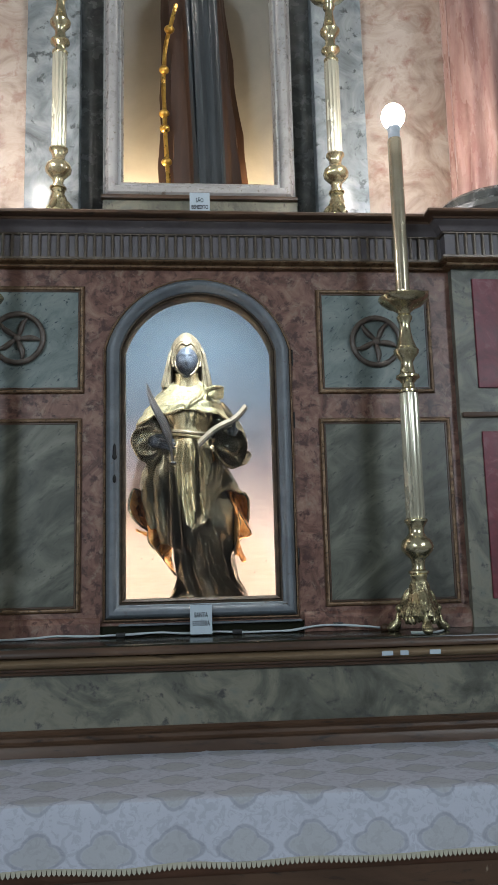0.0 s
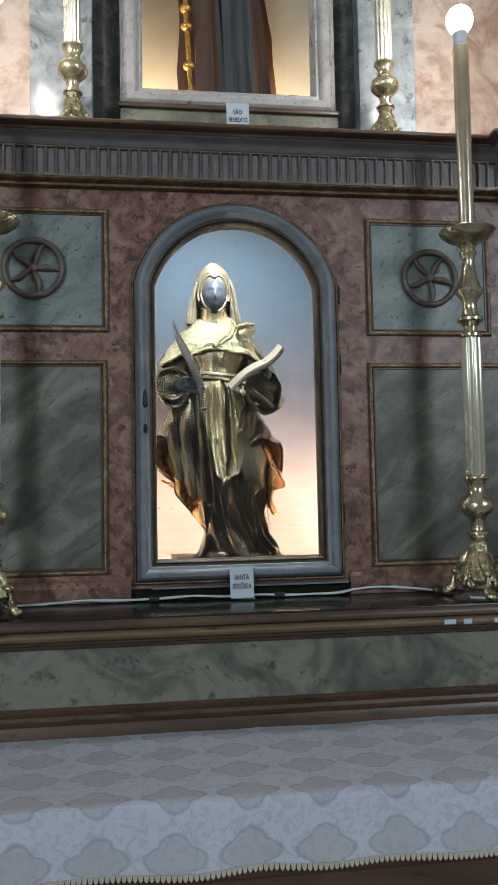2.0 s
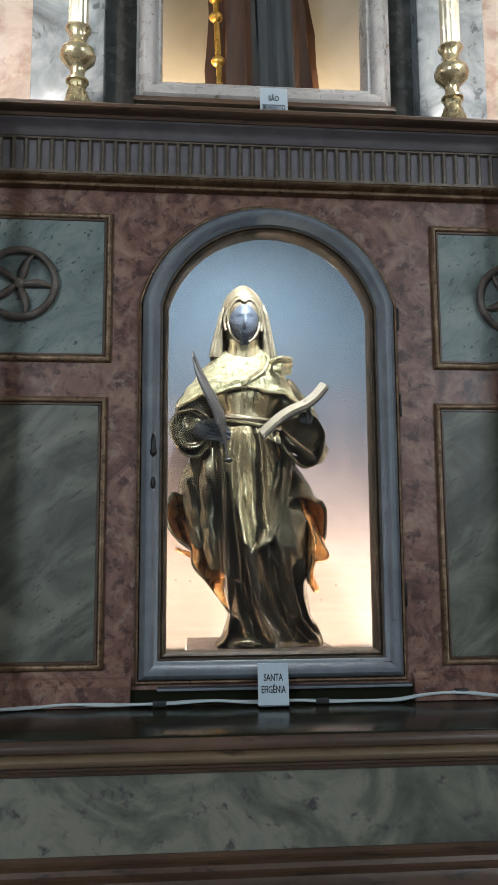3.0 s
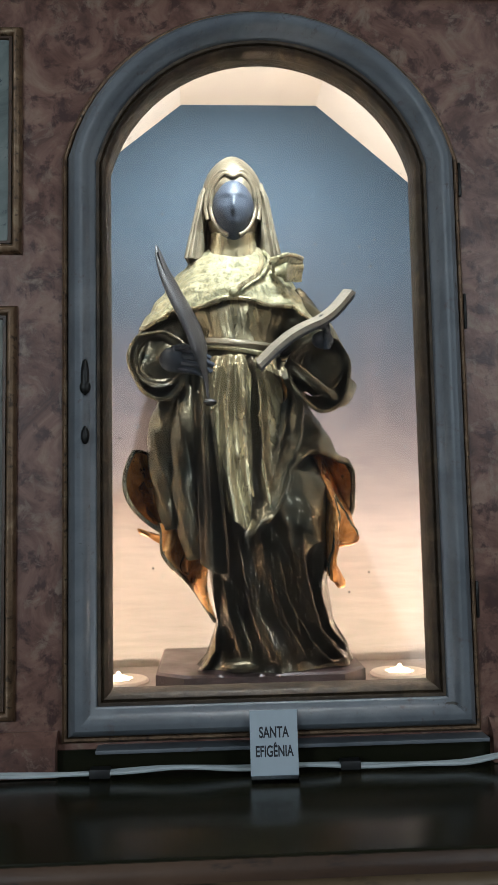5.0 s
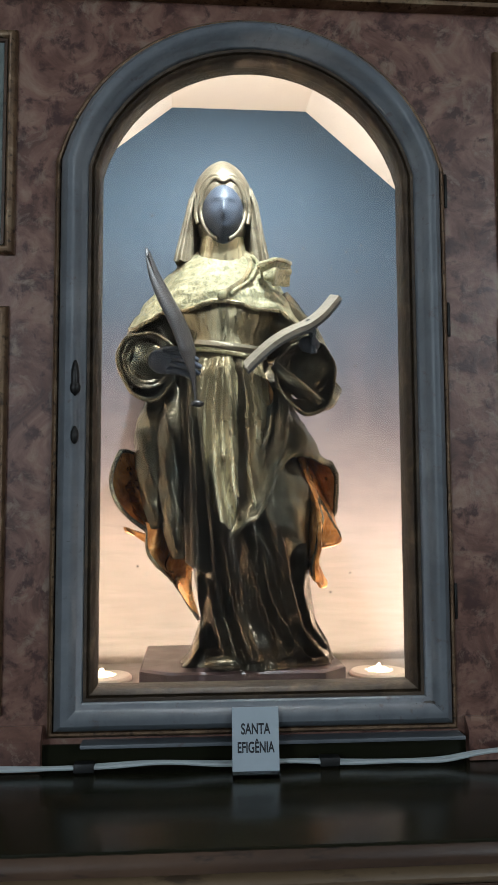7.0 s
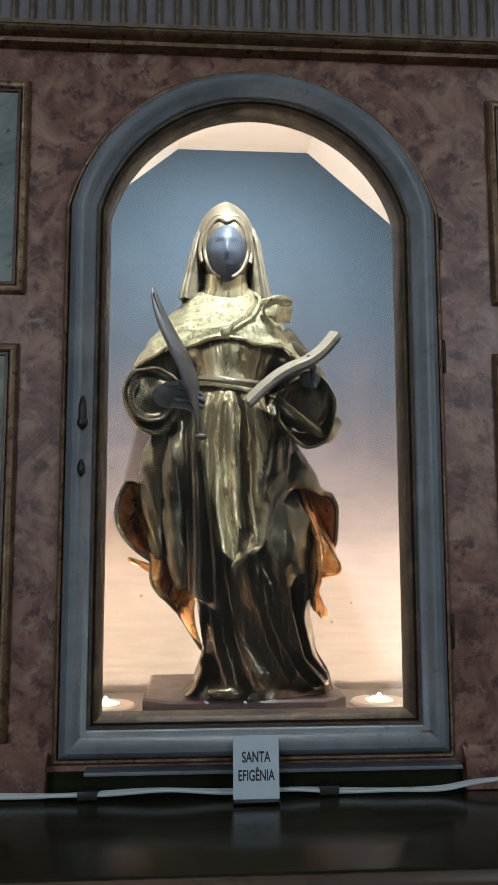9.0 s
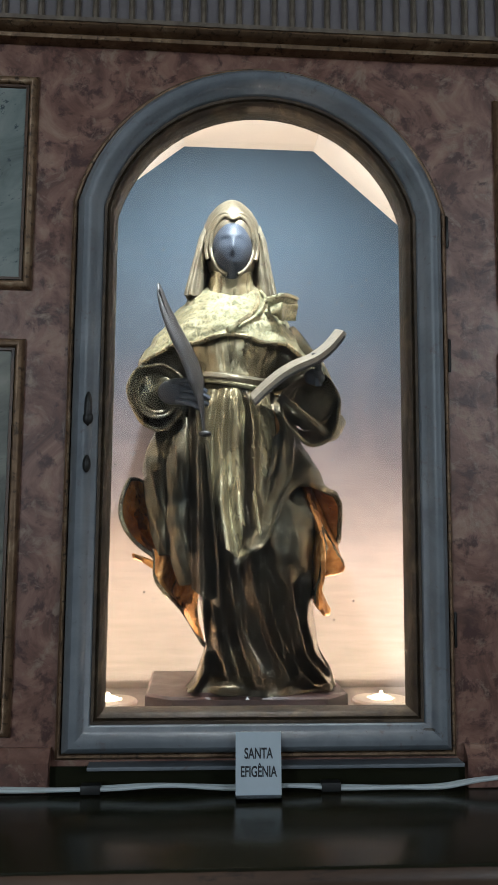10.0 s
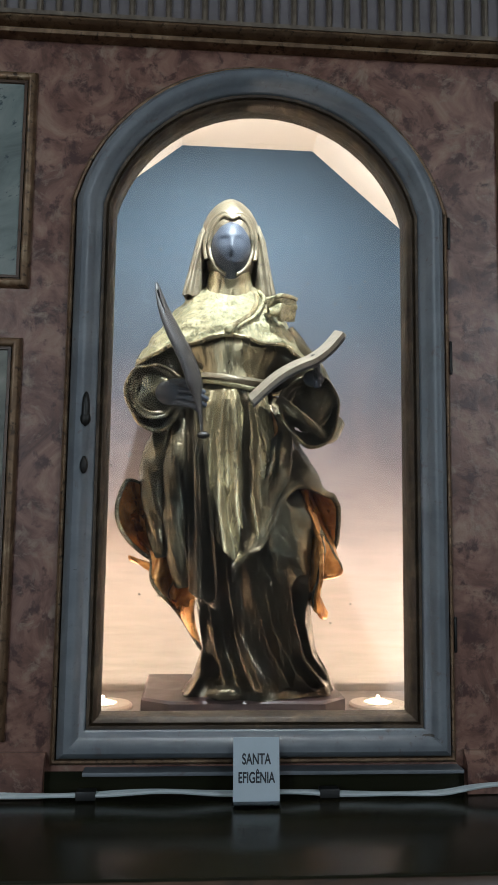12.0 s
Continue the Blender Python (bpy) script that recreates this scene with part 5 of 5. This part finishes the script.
# ---- things: candlesticks ----
def candlestick(place, s, turn, group, label):
    st = thing("candlestick", place, label, "candlestick", group)
    st.matrix_basis = pose(*place, 0, 0, turn)

    def sc(profile):
        return [(r * s, z * s) for r, z in profile]

    # three-sided cast foot: scrolled legs round a swelling pyramid
    body = bmesh.new()
    seg, prof = 48, [(0.046, 0.036), (0.054, 0.048), (0.050, 0.062), (0.038, 0.085), (0.031, 0.110), (0.027, 0.134), (0.021, 0.148), (0.025, 0.158), (0.021, 0.166)]
    rings = []
    for r, z in prof:
        ring = []
        for i in range(seg):
            a = 2 * math.pi * i / seg
            lobes = 1 + 0.20 * math.cos(3 * a) * max(0.0, (0.15 - z) / 0.12)
            ripple = 1 + 0.07 * math.sin(12 * a + 60 * z) * (z < 0.14)
            ring.append(body.verts.new((r * lobes * ripple * s * math.cos(a), r * lobes * ripple * s * math.sin(a), z * s)))
        rings.append(ring)
    for r, q in zip(rings, rings[1:]):
        for i in range(seg):
            body.faces.new((r[i], r[(i + 1) % seg], q[(i + 1) % seg], q[i]))
    body.faces.new(rings[0][::-1])
    body.faces.new(rings[-1])
    part("foot_body", body, CAST_BRASS, st, "cast brass foot with leaf relief")
    for k in range(3):
        a = 2 * math.pi * k / 3
        d = Vector((math.cos(a), math.sin(a), 0))
        leg = bmesh.new()
        pts = [d * 0.026 + Vector((0, 0, 0.118)), d * 0.044 + Vector((0, 0, 0.085)), d * 0.066 + Vector((0, 0, 0.058)), d * 0.072 + Vector((0, 0, 0.026)), d * 0.090 + Vector((0, 0, 0.0085))]
        tube(leg, [p * s for p in spline(pts, 6)], lambda f: (0.008 + 0.004 * math.sin(9 * f)) * s, 12, 0, 1.3)
        ball(leg, (d * 0.090 + Vector((0, 0, 0.0105))) * s, (0.013 * s, 0.014 * s, 0.0105 * s), u=14, v=10)
        ball(leg, (d * 0.064 + Vector((0, 0, 0.066))) * s, (0.012 * s, 0.012 * s, 0.012 * s), u=14, v=10)
        part("leg", leg, CAST_BRASS, st)
        leafy = bmesh.new()
        e = Vector((math.cos(a + math.pi / 3), math.sin(a + math.pi / 3), 0))
        for dz, w in ((0.035, 0.018), (0.055, 0.016), (0.075, 0.013)):
            for o in (-0.014, 0.0, 0.014):
                ball(leafy, (e * (0.048 - dz * 0.22) + Vector((-e.y * o, e.x * o, dz))) * s, (0.008 * s, 0.008 * s, w * 0.7 * s), u=10, v=8)
        part("leaf_ornament", leafy, CAST_BRASS, st)
    part("lower_knop", lathe(bmesh.new(), sc([(0.020, 0.160), (0.030, 0.166), (0.030, 0.171), (0.020, 0.176), (0.018, 0.190), (0.022, 0.206), (0.033, 0.216), (0.045, 0.230), (0.047, 0.243), (0.042, 0.258), (0.030, 0.268),
                                              (0.022, 0.280), (0.023, 0.296), (0.030, 0.308), (0.034, 0.313), (0.034, 0.318), (0.028, 0.322)]), 36), BRASS, st, "turned brass vase knop")
    part("shaft", lathe(bmesh.new(), sc([(0.024, 0.321), (0.0275, 0.326), (0.0275, 0.68), (0.026, 0.692)]), 72, flutes=12, depth=0.12), PALE_TUBE, st, "pale gilded fluted shaft")
    part("upper_knop", lathe(bmesh.new(), sc([(0.024, 0.690), (0.028, 0.695), (0.028, 0.702), (0.020, 0.708), (0.018, 0.722), (0.026, 0.732), (0.035, 0.738), (0.035, 0.745), (0.024, 0.752), (0.020, 0.766), (0.018, 0.786),
                                              (0.026, 0.800), (0.036, 0.812), (0.038, 0.822), (0.030, 0.834), (0.022, 0.858), (0.017, 0.885), (0.015, 0.905), (0.022, 0.918), (0.024, 0.926), (0.018, 0.934), (0.022, 0.944)]), 36), BRASS, st, "turned brass knops")
    part("drip_pan", lathe(bmesh.new(), sc([(0.020, 0.940), (0.030, 0.950), (0.052, 0.960), (0.070, 0.974), (0.076, 0.984), (0.074, 0.987), (0.060, 0.980), (0.030, 0.974), (0.022, 0.980)]), 48), BRASS, st, "wide brass drip pan")
    candle = part("candle", lathe(bmesh.new(), sc([(0.0215, 0.978), (0.0215, 1.495), (0.020, 1.503), (0.016, 1.504)]), 32), IVORY, st, "ivory imitation candle tube")
    part("lamp_socket", lathe(bmesh.new(), sc([(0.0165, 1.502), (0.0185, 1.506), (0.0185, 1.532), (0.022, 1.540), (0.020, 1.546)]), 24), SOCKET, candle)
    bulb = bmesh.new()
    ball(bulb, (0, 0, 1.580 * s), (0.036 * s, 0.036 * s, 0.040 * s), u=24, v=18)
    part("bulb", bulb, BULB, candle, "lit white lamp bulb")
    return st


candlestick((0.618, 2.355, LEDGE), 1.0, 25, "candlesticks on the shelf", "tall brass altar candlestick with a lit electric candle")
candlestick((-0.640, 2.355, LEDGE), 1.0, -35, "candlesticks on the shelf", "tall brass altar candlestick with a lit electric candle")
# candles and bulbs of these two are unseen, kept lit to brighten the upper storey
candlestick((0.484, 2.615, SHELF), 0.93, 40, "candlesticks on the cornice", "brass altar candlestick standing on the upper cornice")
candlestick((-0.452, 2.615, SHELF), 0.93, 10, "candlesticks on the cornice", "brass altar candlestick standing on the upper cornice")


# ---- things: carved wheels on the upper panels ----
WHEEL_WOOD = surface("worn_brown_wheel_paint", ((0.3, (0.050, 0.036, 0.028)), (0.6, (0.105, 0.080, 0.064)), (0.8, (0.19, 0.155, 0.13))), 30, 0.6, rough=0.42, bump=0.3)


def wheel(x, z, turn):
    w = thing("carved_wheel", (x, WALL - 0.004, z), "carved brown wooden wheel ornament with curved spokes", "wall ornament", "carved wheels on the panels")
    w.matrix_basis = pose(x, WALL - 0.004, z, 0, turn, 0)
    ring = [(0.077 * math.cos(a), -0.008, 0.077 * math.sin(a)) for a in np.linspace(0, 2 * math.pi, 57)]
    part("rim", tube(bmesh.new(), ring, 0.0085, 12, 0, 1.0), WHEEL_WOOD, w)
    for k in range(5):
        a = 2 * math.pi * k / 5
        pts = []
        for i in range(9):
            f = i / 8
            b = a + 0.16 * math.sin(math.pi * f)
            r = 0.004 + 0.070 * f
            pts.append((r * math.cos(b), -0.008, r * math.sin(b)))
        part("spoke", tube(bmesh.new(), pts, lambda f: 0.003 + 0.0065 * math.sin(math.pi * min(1, f + 0.05)), 10), WHEEL_WOOD, w)
    hub = bmesh.new()
    ball(hub, (0, -0.010, 0), (0.013, 0.008, 0.013), u=16, v=10)
    part("hub", hub, WHEEL_WOOD, w)


wheel(-0.552, 2.168, 8)
wheel(0.567, 2.158, 18)


# ---- things: lamps in the niche floor ----
def floor_lamp(x, y):
    lamp = thing("recessed_floor_lamp", (x, y, 1.2955), "round white recessed lamp, lit, in the niche floor", "lamp", "lamps in the niche floor")
    part("ring", lathe(bmesh.new(), [(0.058, 0.0), (0.058, 0.004), (0.054, 0.008), (0.028, 0.009), (0.024, 0.004), (0.024, 0.0)], 40), WHITE_RING, lamp, "white metal ring")
    part("lens", lathe(bmesh.new(), [(0.022, 0.004), (0.021, 0.010), (0.014, 0.013), (0.004, 0.014)], 28), LED, lamp, "glowing lamp lens")


floor_lamp(-0.262, 2.955)
floor_lamp(0.282, 2.955)


# ---- things: name cards ----
def name_card(x, y, z, words):
    card = thing("name_card", (x, y, z), "small white printed name card in a clear stand", "card", "name cards")
    lean = radians(8)
    bm = boxed(-0.032, 0.032, 0.0, 0.0012, 0.006, 0.089, bevel=0.0003)
    sheet_ob = part("sheet", bm, PAPER, card, "white card with dark lettering", smooth=False)
    sheet_ob.rotation_euler = (-lean, 0, 0)
    bm = boxed(-0.032, 0.032, -0.014, 0.016, 0.0, 0.006, bevel=0.001)
    part("stand", bm, ACRYLIC, card, "clear acrylic stand")
    for word, height, width in words:
        curve = bpy.data.curves.new("lettering", "FONT")
        curve.body, curve.size, curve.align_x = word, 0.0165, "CENTER"
        curve.offset, curve.extrude = 0.0004, 0.0001
        text = new("lettering", curve)
        me = bpy.data.meshes.new_from_object(text.evaluated_get(bpy.context.evaluated_depsgraph_get()))
        bpy.data.objects.remove(text)
        me.materials.clear()
        me.materials.append(INK)
        ob = new("lettering", me)
        ob.parent = sheet_ob
        ob.matrix_basis = Matrix.Translation((0, -0.0003, height)) @ Euler((radians(90), 0, 0)).to_matrix().to_4x4() @ Matrix.Diagonal((width, 1.2, 1, 1))


name_card(-0.003, 2.462, LEDGE, (("SANTA", 0.054, 0.76), ("EFIG\u00caNIA", 0.030, 0.74)))
name_card(0.012, 2.478, SHELF, (("S\u00c3O", 0.054, 0.78), ("BENEDITO", 0.030, 0.68)))


# ---- things: cables along the shelf ----
def cable(points, tapes, label):
    bm = bmesh.new()
    path = spline(points, 8)
    tube(bm, path, 0.0030, 8)
    tube(bm, [p + Vector((0, -0.006, 0.0012 * math.sin(p.x * 40))) for p in path], 0.0030, 8)
    ob = part("cable", bm, WHITE_CABLE)
    tagged(ob, label, "cable")
    for x, z in tapes:
        part("tape", boxed(x - 0.014, x + 0.014, 2.487, 2.505, z - 0.0045, z + 0.008, bevel=0.002), BLACK_TAPE, ob, "black tape wrap")


Z = LEDGE + 0.0034
cable([(-0.62, 2.47, Z), (-0.50, 2.50, Z + 0.002), (-0.40, 2.497, Z + 0.006), (-0.30, 2.499, Z + 0.003), (-0.25, 2.497, Z + 0.004), (-0.15, 2.497, Z + 0.008), (-0.05, 2.497, Z + 0.005), (0.06, 2.497, Z + 0.005), (0.12, 2.497, Z + 0.003), (0.19, 2.494, Z + 0.002),
       (0.26, 2.492, Z + 0.004), (0.32, 2.492, Z + 0.012), (0.40, 2.490, Z + 0.016), (0.46, 2.48, Z + 0.012), (0.53, 2.46, Z + 0.004)], ((-0.237, LEDGE + 0.006), (0.103, LEDGE + 0.006), (0.405, LEDGE + 0.018)), "thin white twin electric cable taped along the shelf")
cable([(0.58, 2.33, Z), (0.61, 2.30, Z + 0.001), (0.65, 2.31, Z), (0.68, 2.36, Z)], (), "short white cable loop under the candlestick")
plug = bmesh.new()
for dx, dy, dz, r in ((0, 0, 0.011, 0.011), (0.02, -0.006, 0.010, 0.010), (0.038, -0.004, 0.008, 0.008)):
    ball(plug, (0.535 + dx, 2.445 + dy, LEDGE + dz), (r * 1.3, r, r), u=14, v=10)
tagged(part("plug_connector", plug, BROWN_WOOD), "brown taped cable connector lying beside the candlestick", "connector")

# paint chips on the nosing, added as thin pale boxes
for i, (x, w) in enumerate(((0.47, 0.03), (0.52, 0.022), (0.60, 0.03))):
    chip = part("paint_chip", boxed(x, x + w, 2.2315, 2.2335, 1.214, 1.226, bevel=0.0005), PAPER)
    tagged(chip, "pale paint chip on the shelf moulding", "paper", "paper slips on the shelf")
